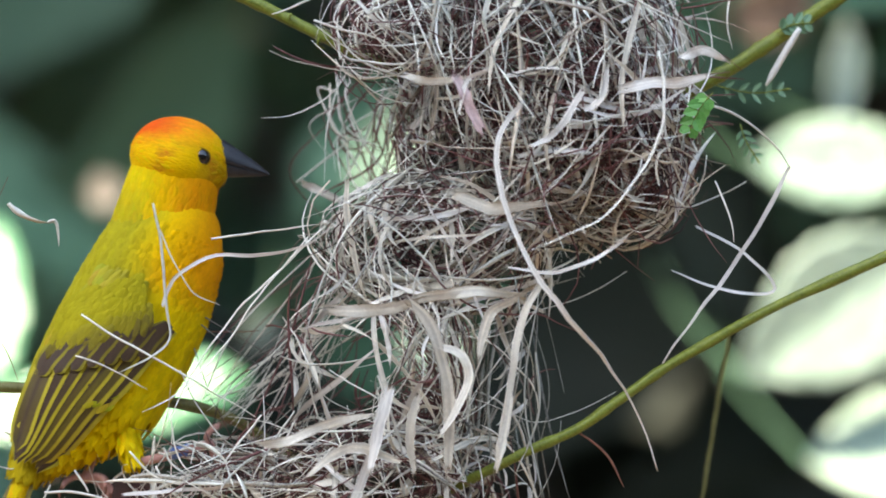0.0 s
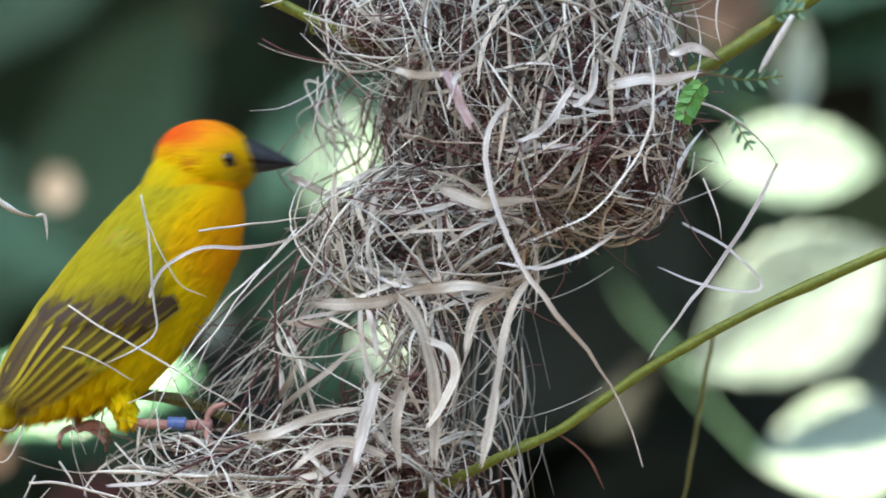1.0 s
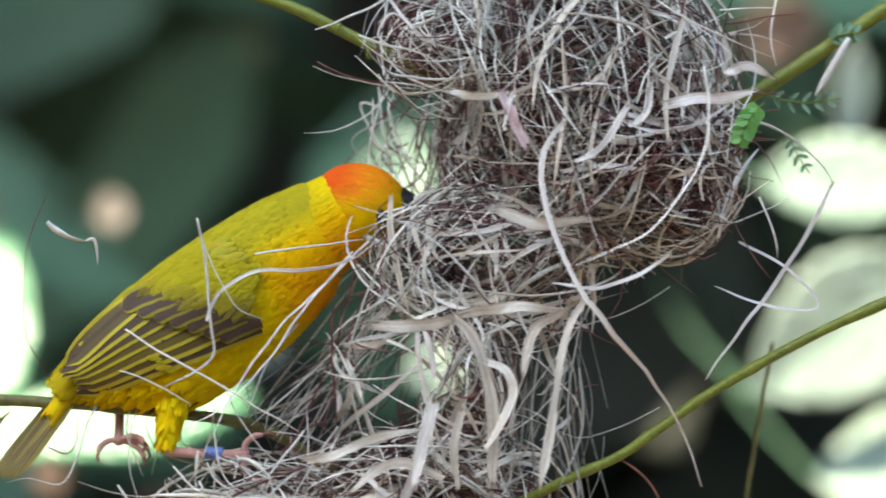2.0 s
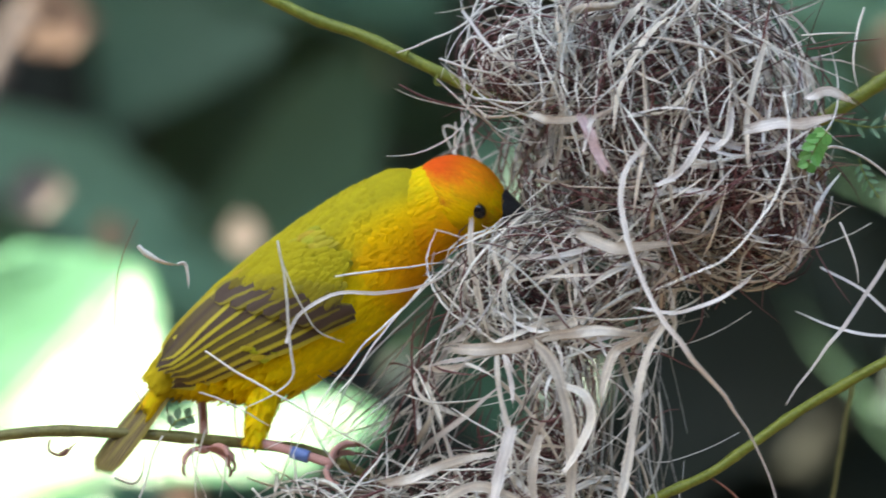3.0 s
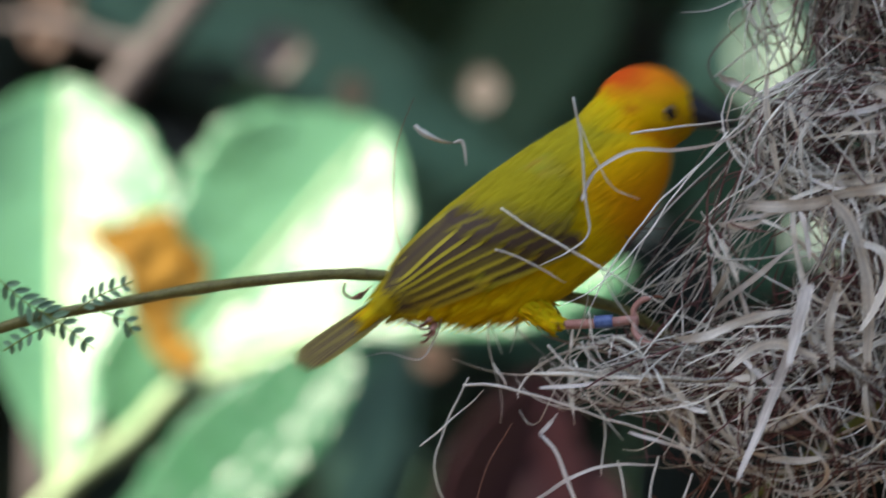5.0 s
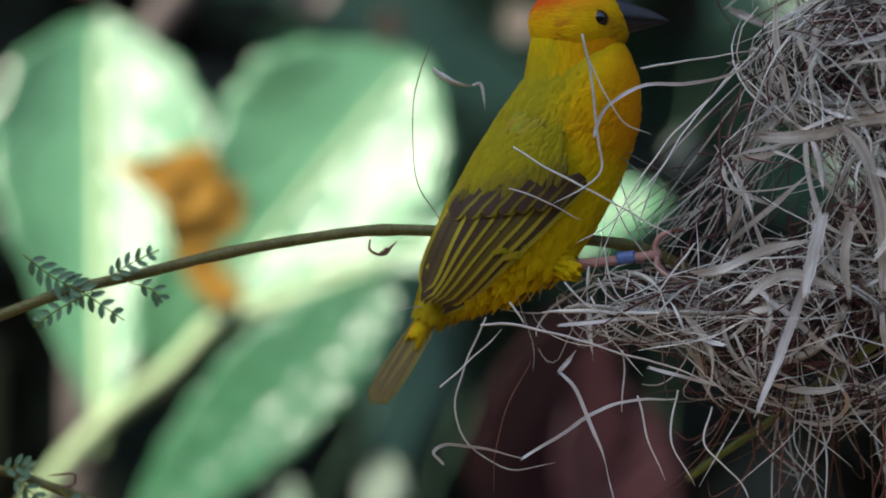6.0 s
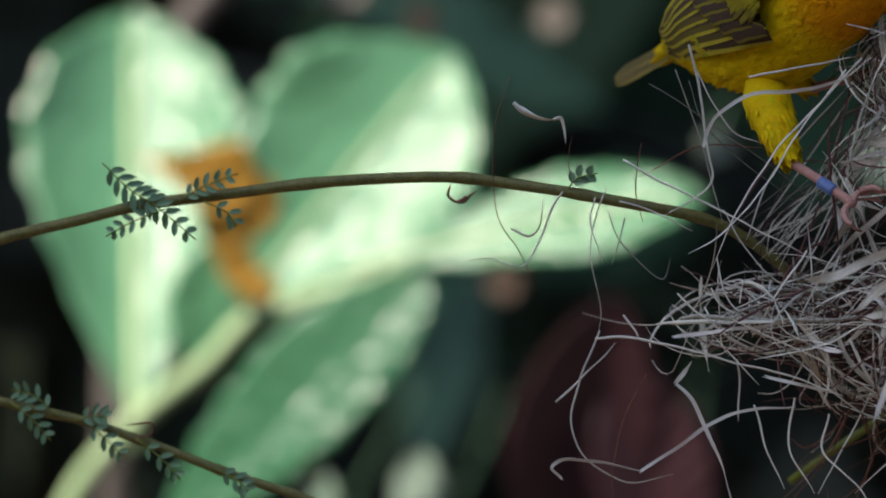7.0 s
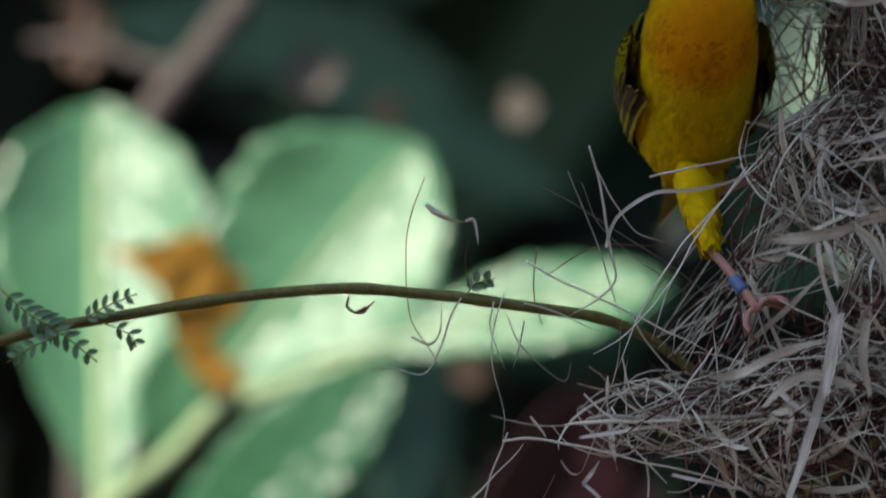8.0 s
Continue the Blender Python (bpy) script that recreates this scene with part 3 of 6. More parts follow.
low_line = [(-0.3435, 0.0100, 1.4137), (-0.2927, 0.0100, 1.4026), (-0.2590, 0.0100, 1.3929), (-0.2338, 0.0100, 1.3858), (-0.2088, 0.0100, 1.3754), (-0.1889, 0.0100, 1.3674), (-0.1689, 0.0100, 1.3598), (-0.1426, 0.0100, 1.3455), (-0.1165, 0.0100, 1.3275), (-0.0940, 0.0100, 1.3063)]
low_stem, _ = stem_thing("low_stem", low_line, 0.0028, M_STEM_BROWN, "thin drooping stem with feathery leaflets below the perch", taper=(1.4, 0.7))
for line in ([(-0.2553, 0.0080, 1.3925), (-0.2488, 0.0080, 1.3867), (-0.2440, 0.0080, 1.3805)], [(-0.2419, 0.0080, 1.3880), (-0.2484, 0.0080, 1.3942), (-0.2551, 0.0080, 1.3962)], [(-0.2335, 0.0080, 1.3860), (-0.2270, 0.0080, 1.3798), (-0.2222, 0.0080, 1.3745)], [(-0.2185, 0.0080, 1.3802), (-0.2104, 0.0080, 1.3731), (-0.2056, 0.0080, 1.3670)], [(-0.2369, 0.0080, 1.3861), (-0.2300, 0.0080, 1.3875), (-0.2267, 0.0080, 1.3865)], [(-0.1953, 0.0080, 1.3699), (-0.1887, 0.0080, 1.3662), (-0.1855, 0.0080, 1.3627)]):
    leaflets(low_stem, line, 4, 0.006, 0.0022, low_line[0])
part("tendril", strand_mesh("tendril", [(-0.2185, 0.0080, 1.3802), (-0.2137, 0.0080, 1.3812), (-0.2139, 0.0080, 1.3846), (-0.2213, 0.0080, 1.3842)], 0.0007, None, 14, 5, base=low_line[0]), M_TENDRIL, low_stem)

right_line = [(0.2473, -0.0250, 1.5168), (0.1819, -0.0250, 1.4943), (0.1277, -0.0250, 1.4715), (0.1051, -0.0250, 1.4589), (0.0920, -0.0250, 1.4513), (0.0789, -0.0250, 1.4427), (0.0675, -0.0250, 1.4349), (0.0495, -0.0250, 1.4265), (0.0285, -0.0100, 1.4144), (0.0021, 0.0300, 1.3936), (-0.0321, 0.0450, 1.3705)]
right_stem, _ = stem_thing("right_stem", right_line, 0.0029, M_STEM, "smooth yellow-green stem crossing before the nest", taper=(1.5, 0.7))
part("tendril", strand_mesh("tendril", [(0.0675, -0.0240, 1.4349), (0.0732, -0.0240, 1.4313), (0.0781, -0.0240, 1.4263), (0.0821, -0.0240, 1.4182)], 0.0008, None, 14, 5, base=right_line[0]), M_TENDRIL, right_stem, "thin red-brown side shoot")
left_line = [(-0.1469, 0.0100, 1.6278), (-0.0970, 0.0100, 1.5975), (-0.0603, 0.0100, 1.5815), (-0.0437, 0.0100, 1.5739), (-0.0270, 0.0100, 1.5679), (-0.0070, 0.0100, 1.5578), (0.0079, 0.0100, 1.5505), (0.0263, 0.0100, 1.5418), (0.0496, 0.0100, 1.5333)]
left_stem, _ = stem_thing("top_stem", left_line, 0.0034, M_STEM, "yellow-green stem running into the top of the nest", taper=(1.3, 0.9))
for line in ([(-0.0137, 0.0080, 1.5613), (-0.0137, 0.0080, 1.5626), (-0.0130, 0.0080, 1.5633)], [(-0.0050, 0.0080, 1.5562), (-0.0057, 0.0080, 1.5535), (-0.0034, 0.0080, 1.5529)]):
    part("thorn", strand_mesh("thorn", line, 0.0009, None, 6, 5, base=left_line[0], taper=(1, 0.2)), M_STEM, left_stem)
ur_line = [(0.2104, 0.0150, 1.6060), (0.1684, 0.0150, 1.5808), (0.1474, 0.0150, 1.5675), (0.1297, 0.0150, 1.5549), (0.1096, 0.0150, 1.5427), (0.0844, 0.0150, 1.5307)]
upper_right, _ = stem_thing("upper_right_stem", ur_line, 0.0042, M_STEM, "green leafy stem running into the nest from above", taper=(1.3, 0.9))
leaflets(upper_right, [(0.1086, -0.0300, 1.5389), (0.1044, -0.0300, 1.5337), (0.1010, -0.0300, 1.5260)], 5, 0.0062, 0.0040, ur_line[0], mat=M_FRESH)
leaflets(upper_right, [(0.1109, 0.0100, 1.5422), (0.1226, 0.0100, 1.5397), (0.1343, 0.0100, 1.5409)], 5, 0.006, 0.0018, ur_line[0])
leaflets(upper_right, [(0.1303, 0.0120, 1.5573), (0.1345, 0.0120, 1.5598), (0.1412, 0.0120, 1.5606)], 4, 0.006, 0.003, ur_line[0])
leaflets(upper_right, [(0.1194, 0.0120, 1.5306), (0.1211, 0.0120, 1.5255), (0.1253, 0.0120, 1.5188)], 4, 0.005, 0.0016, ur_line[0])
part("dry_curl", strand_mesh("dry_curl", [(0.1367, 0.0080, 1.5588), (0.1317, 0.0080, 1.5505), (0.1267, 0.0080, 1.5418)], 0.0022, 0.0004, 12, 5, base=ur_line[0]), M_PALE, upper_right)

# ---- the nest ----
PIVOT = (0.0376, 0.0000, 1.5182)
nest = tagged(new("weaver_nest"), "ragged half-built hanging nest woven of dry grass and rootlets", "nest")
nest.location = PIVOT


def fray(rng, centre, radii, count, length, depth, ring=0.4, front=0.75, loose=0.3, keep=None):
    """Paths of fibres round a bulging form: some follow it, some run on straight and stand off."""
    c, r = np.array(centre), np.array(radii)
    out = []
    while len(out) < count:
        u = rand_dir(rng)
        if u[1] > 0 and rng.random() < front:
            u[1] = -u[1]
        s = rng.uniform(*depth) * (1 + 0.10 * noise.noise(Vector(u * 2.5 + c * 40)))
        p = c + u * r * s
        if keep and not keep(p):
            continue
        nrm = u / r
        nrm /= np.linalg.norm(nrm)
        around = np.cross(nrm, (0, 1, 0))
        d = rand_dir(rng) * (1 - ring) + around * ring * rng.choice((-1, 1))
        d -= nrm * (d @ nrm) * rng.uniform(0.55, 1.0)
        d /= np.linalg.norm(d) + 1e-9
        total = length * min(rng.lognormal(0, 0.5), 1.8)
        n = 10
        step = total / n
        follow = rng.uniform(0.0, 0.25) if rng.random() < loose else rng.uniform(0.5, 1.1)
        curl = rand_dir(rng) * rng.normal() * 0.16
        kink = rng.integers(2, 9) if rng.random() < 0.3 else -1

        def run(p, d, count):
            pts = []
            for k in range(count):
                d = d + curl + rng.normal(size=3) * 0.05
                if k == kink:
                    d = d + rand_dir(rng) * 0.8
                q = (p - c) / r
                m = np.linalg.norm(q)
                nn = q / r
                nn /= np.linalg.norm(nn)
                d = d - nn * (max(0.0, d @ nn) * follow * 0.5 + np.clip((m - s) * 2.0, -0.2, 0.5) * follow)
                d /= np.linalg.norm(d)
                p = p + d * step
                pts.append(p)
            return pts

        back = run(p, -d, n // 2)
        path = np.array(back[::-1] + [p] + run(p, d, n - n // 2))
        if keep and not all(keep(q) for q in path):
            continue
        out.append(path)
    return out


def build_nest():
    rng = np.random.default_rng(11)
    piv = np.array(PIVOT)
    bulb = np.array([(0.0609, 0.0000, 1.5413)][0])
    cheek = np.array([(0.0837, -0.0050, 1.5179)][0])
    brow = np.array([(0.0195, -0.0050, 1.5563)][0])
    back = np.array([(0.0262, 0.0120, 1.5218)][0])
    mid = np.array([(0.0300, 0.0000, 1.4917)][0])
    low = np.array([(0.0190, 0.0000, 1.4570)][0])
    floor_pad = np.array([(0.0122, 0.0000, 1.4172)][0])
    lip = np.array([(-0.0292, -0.0050, 1.4243)][0])
    mm = 0.001
    gap_a = np.array([(0.0053, 0.0000, 1.5217)][0])

    def open_side(p):
        return np.hypot((p[0] - gap_a[0]) / 0.0090, (p[2] - gap_a[2]) / 0.0115) > 1

    gap_b = np.array([(0.0100, 0.0000, 1.4600)][0])

    def thinned(p):
        """Holes through the side wall and a threadbare far edge."""
        right = p[0] > 0.038 and p[2] < 1.478
        hole = np.hypot((p[0] - gap_b[0]) / 0.0068, (p[2] - gap_b[2]) / 0.0065) < 1
        return open_side(p) and not hole and not (right and noise.noise(Vector(p) * 80) > -0.22) and noise.noise(Vector(p) * 62 + Vector((3, 0, 5))) < 0.36

    def ragged(p):
        left = p[0] < low[0] - 0.010 and p[2] > floor_pad[2] + 0.012
        return thinned(p) and not (left and noise.noise(Vector(p) * 95) > -0.12)

    def patchy(p):
        return noise.noise(Vector(p) * 70) < 0.22 and not (p[0] > 0.046 and noise.noise(Vector(p) * 80) > -0.25)

    forms = [  # centre, radii, count, length, depth, ring
        (bulb, (40 * mm, 40 * mm, 47 * mm), 1300, 0.046, (0.5, 1.03), 0.45, open_side),
        (cheek, (21 * mm, 30 * mm, 26 * mm), 520, 0.036, (0.5, 1.0), 0.4, open_side),
        (brow, (17 * mm, 24 * mm, 14 * mm), 260, 0.030, (0.4, 1.05), 0.2, open_side),
        (back, (13 * mm, 20 * mm, 28 * mm), 260, 0.032, (0.4, 1.0), 0.3, open_side),
        (mid, (34 * mm, 36 * mm, 22 * mm), 470, 0.042, (0.5, 1.05), 0.3, thinned),
        (low, (33 * mm, 38 * mm, 34 * mm), 400, 0.036, (0.5, 1.05), 0.2, ragged),
        (floor_pad, (42 * mm, 38 * mm, 26 * mm), 380, 0.042, (0.45, 1.08), 0.05, patchy),
        (lip, (30 * mm, 24 * mm, 11 * mm), 130, 0.038, (0.3, 1.1), 0.05, None),
    ]
    groups = {"grey": Shape(), "straw": Shape(), "red": Shape()}
    for c, r, count, length, depth, ring, keep in forms:
        for path in fray(rng, c, r, count, length, depth, ring, loose=0.7 if c is lip or c is floor_pad else 0.3, keep=keep):
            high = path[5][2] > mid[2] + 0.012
            # deep fibres mostly take the dark rootlet colour, painting shade into the nest
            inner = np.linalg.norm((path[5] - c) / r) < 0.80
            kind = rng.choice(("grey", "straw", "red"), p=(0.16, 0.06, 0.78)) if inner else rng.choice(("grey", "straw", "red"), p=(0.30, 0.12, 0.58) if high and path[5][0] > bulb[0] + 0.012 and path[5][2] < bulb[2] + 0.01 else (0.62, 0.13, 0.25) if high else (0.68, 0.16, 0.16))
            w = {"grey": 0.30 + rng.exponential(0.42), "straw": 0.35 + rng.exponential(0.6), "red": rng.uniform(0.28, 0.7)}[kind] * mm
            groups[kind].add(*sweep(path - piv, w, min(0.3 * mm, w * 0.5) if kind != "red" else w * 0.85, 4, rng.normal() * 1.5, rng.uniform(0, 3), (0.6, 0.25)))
    for kind, mat, label in (("grey", M_GREY, "mass of grey dry grass fibres"), ("straw", M_BEIGE, "straw-coloured fibres"), ("red", M_RED, "dark red-brown rootlets, the inner ones also coloured as the nest's shade")):
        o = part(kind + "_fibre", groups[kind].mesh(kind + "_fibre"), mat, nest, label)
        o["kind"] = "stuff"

    # broad flat blades woven through the surface
    for c, r, count in ((bulb, (40 * mm, 40 * mm, 47 * mm), 135), (low, (33 * mm, 38 * mm, 34 * mm), 45), (mid, (34 * mm, 36 * mm, 22 * mm), 45), (cheek, (21 * mm, 30 * mm, 26 * mm), 30), (floor_pad, (42 * mm, 38 * mm, 26 * mm), 40)):
        for path in fray(rng, c, r, count, 0.024, (0.94, 1.07), 0.3, 1.0, 0.5, open_side):
            w = rng.uniform(0.7, 2.3) * mm
            path = spline(path[::2], 16)
            me = ribbon("grass_blade", path - piv, w, rng.normal() * 0.6, rng.normal() * 1.2, seed=int(rng.integers(1 << 30)))
            part("grass_blade", me, M_STRIP if rng.random() < 0.55 else M_WHITE, nest)
    # sparse strands hanging across the open side
    for _ in range(30):
        x0, x1 = rng.uniform(-9, 14), rng.uniform(-12, 16)
        dy = rng.uniform(14, 34)
        top, end = np.array((x0, dy, rng.uniform(4, 26))), np.array((x1, dy + rng.normal() * 5, rng.uniform(-26, 2)))
        bow = (top + end) / 2 + np.array((rng.normal() * 6 - 2, rng.normal() * 3, rng.normal() * 4))
        w = rng.uniform(0.35, 0.9) * mm
        path = spline(np.array((top, bow, end)) * mm + gap_a, 14) - piv
        part("loose_strand", mesh_of("loose_strand", *sweep(path, w, w * 0.45, 5, rng.normal() * 2, 0, (0.6, 0.3))), M_PALE if rng.random() < 0.5 else M_RED, nest)
    # a fan of strands from the side down to the lip
    fan_top, fan_end = [(-0.0065, 0.0000, 1.4979), (0.0076, 0.0000, 1.4644)], [(-0.0458, 0.0000, 1.4507), (-0.0147, 0.0000, 1.4284)]
    for _ in range(36):
        u, v = rng.random(), rng.random()
        top = np.array(fan_top[0]) * (1 - u) + np.array(fan_top[1]) * u + rng.normal(size=3) * (2, 12, 2) * mm
        end = np.array(fan_end[0]) * (1 - v) + np.array(fan_end[1]) * v + rng.normal(size=3) * (3, 10, 3) * mm
        bow = (top + end) / 2 + rng.normal(size=3) * (4, 3, 4) * mm
        w = rng.uniform(0.28, 0.7) * mm
        part("loose_strand", mesh_of("loose_strand", *sweep(spline(np.array((top, bow, end)), 18) - piv, w, w * 0.5, 5, rng.normal() * 2, 0, (0.7, 0.3))), (M_PALE, M_OLD, M_RED)[int(rng.choice(3, p=(0.5, 0.32, 0.18)))], nest)
    # weathered strands hanging straight down the far side
    for _ in range(46):
        top = np.array((rng.uniform(0.026, 0.058), rng.uniform(-0.03, 0.03), rng.uniform(1.452, 1.486)))
        fall, drift = rng.uniform(22, 62) * mm, rng.normal() * 7 * mm
        pts = [top, top + np.array((drift * 0.3 + rng.normal() * 2.5 * mm, rng.normal() * 3 * mm, -fall * 0.5)), top + np.array((drift, rng.normal() * 5 * mm, -fall))]
        w = rng.uniform(0.35, 1.1) * mm
        part("hanging_strand", mesh_of("hanging_strand", *sweep(spline(pts, 16) - piv, w, w * 0.35, 5, rng.normal() * 2, rng.uniform(0, 3), (0.7, 0.3))), M_OLD, nest)
    # thin strands trailing below the floor
    for _ in range(80):
        top = floor_pad + np.array((rng.uniform(-26, 52), rng.uniform(-34, 24), rng.uniform(-24, -8))) * mm
        fall, drift = rng.uniform(16, 50) * mm, rng.normal() * 12 * mm
        pts = [top, top + np.array((drift * 0.2 + rng.normal() * 3 * mm, rng.normal() * 2 * mm, -fall * 0.5)), top + np.array((drift, rng.normal() * 5 * mm, -fall))]
        if rng.random() < 0.35:
            pts.append(pts[-1] + np.array((rng.normal() * 7, rng.normal() * 3, rng.uniform(-2, 6))) * mm)
        w = rng.uniform(0.3, 0.8) * mm
        part("hanging_strand", mesh_of("hanging_strand", *sweep(spline(pts, 16) - piv, w, w * 0.45, 5, rng.normal() * 2, 0, (0.7, 0.3))), M_PALE if rng.random() < 0.45 else M_TENDRIL, nest)
    # loose single strands standing off
    for c, r, count in ((brow, (20 * mm, 26 * mm, 20 * mm), 70), (bulb, (41 * mm, 41 * mm, 49 * mm), 60), (low, (34 * mm, 38 * mm, 36 * mm), 50), (floor_pad, (42 * mm, 38 * mm, 27 * mm), 60), (lip, (31 * mm, 25 * mm, 12 * mm), 30), (mid, (35 * mm, 37 * mm, 24 * mm), 40)):
        for path in fray(rng, c, r, count, 0.05, (0.98, 1.1), 0.3, 0.9, 0.6, open_side):
            w = rng.uniform(0.3, 0.9) * mm
            part("loose_strand", mesh_of("loose_strand", *sweep(spline(path, 20) - piv, w, min(w * 0.5, 0.4 * mm), 5, rng.normal() * 2, rng.uniform(0, 3), (0.6, 0.2))), M_PALE if rng.random() < 0.75 else M_RED, nest)


def blade(points, width, mat=None, name="grass_blade", thick=0.0003, turn=0.0, twist=0.0, taper=(0.8, 0.35), n=26):
    """One particular blade or strand of the nest."""
    path = spline(points, n) - np.array(PIVOT)
    path = path + np.array([noise.noise_vector(Vector(p) * 110) for p in path]) * 0.0006
    if name == "long_strand":
        width, twist = width * 0.75, twist + 1.2
    if name == "grass_blade":
        width *= 0.72
    if name == "grass_blade" or width > 0.00085:
        me = ribbon(name, path, width, turn, twist, taper, int(abs(points[0][0]) * 1e6) + len(path))
        return part(name, me, {M_PALE: M_WHITE}.get(mat or M_PALE, mat), nest)
    me = mesh_of(name, *sweep(path, width, min(thick, width * 0.6), 6, twist, turn, taper))
    return part(name, me, M_PALE if mat in (None, M_STRIP) else mat, nest)


def build_marked_strands():
    B = "long_strand"
    blade([(0.0521, -0.0580, 1.5318), (0.0470, -0.0580, 1.5262), (0.0449, -0.0580, 1.5206), (0.0456, -0.0580, 1.5079), (0.0519, -0.0580, 1.4887), (0.0630, -0.0580, 1.4727), (0.0761, -0.0500, 1.4565), (0.0843, -0.0450, 1.4418), (0.0889, -0.0420, 1.4272)], 0.0021, name=B, twist=0.6)
    blade([(-0.0513, -0.0340, 1.4758), (-0.0494, -0.0340, 1.4807), (-0.0461, -0.0340, 1.4850), (-0.0372, -0.0340, 1.4897), (-0.0234, -0.0340, 1.4894), (-0.0104, -0.0340, 1.4921), (-0.0023, -0.0340, 1.4977)], 0.0014, name=B, thick=0.0006)
    blade([(0.1006, -0.0200, 1.5266), (0.1064, -0.0200, 1.5311), (0.1178, -0.0200, 1.5267), (0.1259, -0.0200, 1.5197), (0.1302, -0.0200, 1.5128)], 0.0011, name=B, thick=0.0006)
    blade([(0.1302, -0.0200, 1.5128), (0.1257, -0.0200, 1.5039), (0.1140, -0.0200, 1.4855), (0.1023, -0.0200, 1.4701), (0.0926, -0.0200, 1.4568)], 0.0016, name=B, thick=0.0007)
    blade([(0.1039, -0.0100, 1.4960), (0.1179, -0.0100, 1.4880), (0.1261, -0.0100, 1.4778), (0.1178, -0.0100, 1.4762), (0.1047, -0.0100, 1.4799), (0.0964, -0.0100, 1.4832)], 0.0012, name=B, thick=0.0005)
    blade([(0.1079, -0.0300, 1.5093), (0.1115, -0.0300, 1.5012), (0.1130, -0.0300, 1.4914)], 0.0008, name=B)
    blade([(-0.0536, -0.0360, 1.5047), (-0.0517, -0.0360, 1.4942), (-0.0502, -0.0360, 1.4747), (-0.0496, -0.0360, 1.4658), (-0.0554, -0.0360, 1.4610), (-0.0636, -0.0360, 1.4568)], 0.0011, name=B, thick=0.0006)
    blade([(-0.0526, -0.0360, 1.4990), (-0.0483, -0.0360, 1.4892), (-0.0420, -0.0360, 1.4794), (-0.0348, -0.0360, 1.4752)], 0.0006, name=B, thick=0.0005)
    blade([(-0.0747, -0.0340, 1.4733), (-0.0603, -0.0340, 1.4643), (-0.0467, -0.0340, 1.4567), (-0.0379, -0.0340, 1.4513), (-0.0251, -0.0340, 1.4433)], 0.0009, name=B, thick=0.0005)
    blade([(-0.0763, -0.0340, 1.4614), (-0.0654, -0.0340, 1.4571), (-0.0557, -0.0340, 1.4517)], 0.0007, name=B, thick=0.0005)
    blade([(-0.0370, -0.0300, 1.4946), (-0.0223, -0.0300, 1.4967), (-0.0061, -0.0300, 1.4983)], 0.0009, name=B, thick=0.0005)
    blade([(-0.0045, -0.0280, 1.4979), (-0.0178, -0.0280, 1.4852), (-0.0311, -0.0280, 1.4725), (-0.0429, -0.0280, 1.4565), (-0.0514, -0.0280, 1.4403)], 0.0009, name=B, thick=0.0005)
    blade([(-0.0094, -0.0300, 1.4948), (-0.0244, -0.0300, 1.4772), (-0.0345, -0.0300, 1.4628), (-0.0478, -0.0300, 1.4501), (-0.0577, -0.0300, 1.4454)], 0.0007, name=B, thick=0.0005)
    blade([(-0.0471, -0.0250, 1.4565), (-0.0400, -0.0250, 1.4432), (-0.0321, -0.0250, 1.4349), (-0.0191, -0.0250, 1.4297)], 0.0006, name=B)
    blade([(-0.0498, -0.0260, 1.4435), (-0.0484, -0.0260, 1.4337), (-0.0436, -0.0260, 1.4270), (-0.0307, -0.0260, 1.4235)], 0.0007, name=B)
    # broad blades on the face of the nest
    blade([(0.0193, -0.0500, 1.4763), (0.0256, -0.0500, 1.4680), (0.0293, -0.0500, 1.4551), (0.0303, -0.0500, 1.4423), (0.0297, -0.0500, 1.4279)], 0.0050, M_STRIP, turn=0.0, taper=(0.7, 0.6))
    blade([(0.0283, -0.0520, 1.4635), (0.0344, -0.0520, 1.4603), (0.0359, -0.0520, 1.4528), (0.0319, -0.0520, 1.4448), (0.0270, -0.0520, 1.4376)], 0.0038, M_STRIP, turn=0.0, twist=0.8)
    blade([(0.0497, -0.0500, 1.4762), (0.0428, -0.0500, 1.4730), (0.0402, -0.0500, 1.4663), (0.0389, -0.0500, 1.4599)], 0.0040, M_STRIP, turn=-0.1, twist=0.4)
    blade([(0.0138, -0.0520, 1.4521), (0.0106, -0.0520, 1.4425), (0.0073, -0.0520, 1.4281)], 0.0044, M_PALE, turn=0.1, taper=(0.8, 0.6))
    blade([(0.0212, -0.0500, 1.4496), (0.0191, -0.0500, 1.4392), (0.0201, -0.0500, 1.4263)], 0.0036, M_STRIP, turn=0.1)
    blade([(-0.0040, -0.0480, 1.4742), (0.0105, -0.0480, 1.4735), (0.0233, -0.0480, 1.4769)], 0.0050, M_STRIP, turn=0.1)
    blade([(0.0217, -0.0480, 1.4768), (0.0362, -0.0480, 1.4785), (0.0514, -0.0480, 1.4771)], 0.0046, M_STRIP, turn=0.1)
    blade([(0.0331, -0.0550, 1.5402), (0.0363, -0.0550, 1.5327), (0.0405, -0.0550, 1.5239)], 0.0044, M_PINK, turn=0.0, taper=(0.8, 0.8))
    blade([(0.0311, -0.0520, 1.5070), (0.0426, -0.0520, 1.5023), (0.0578, -0.0520, 1.5031)], 0.0050, M_STRIP, turn=0.1, taper=(0.7, 0.4))
    blade([(0.0807, -0.0450, 1.5354), (0.0896, -0.0450, 1.5375), (0.0968, -0.0450, 1.5370), (0.1057, -0.0450, 1.5393)], 0.0048, M_PALE, turn=0.1)
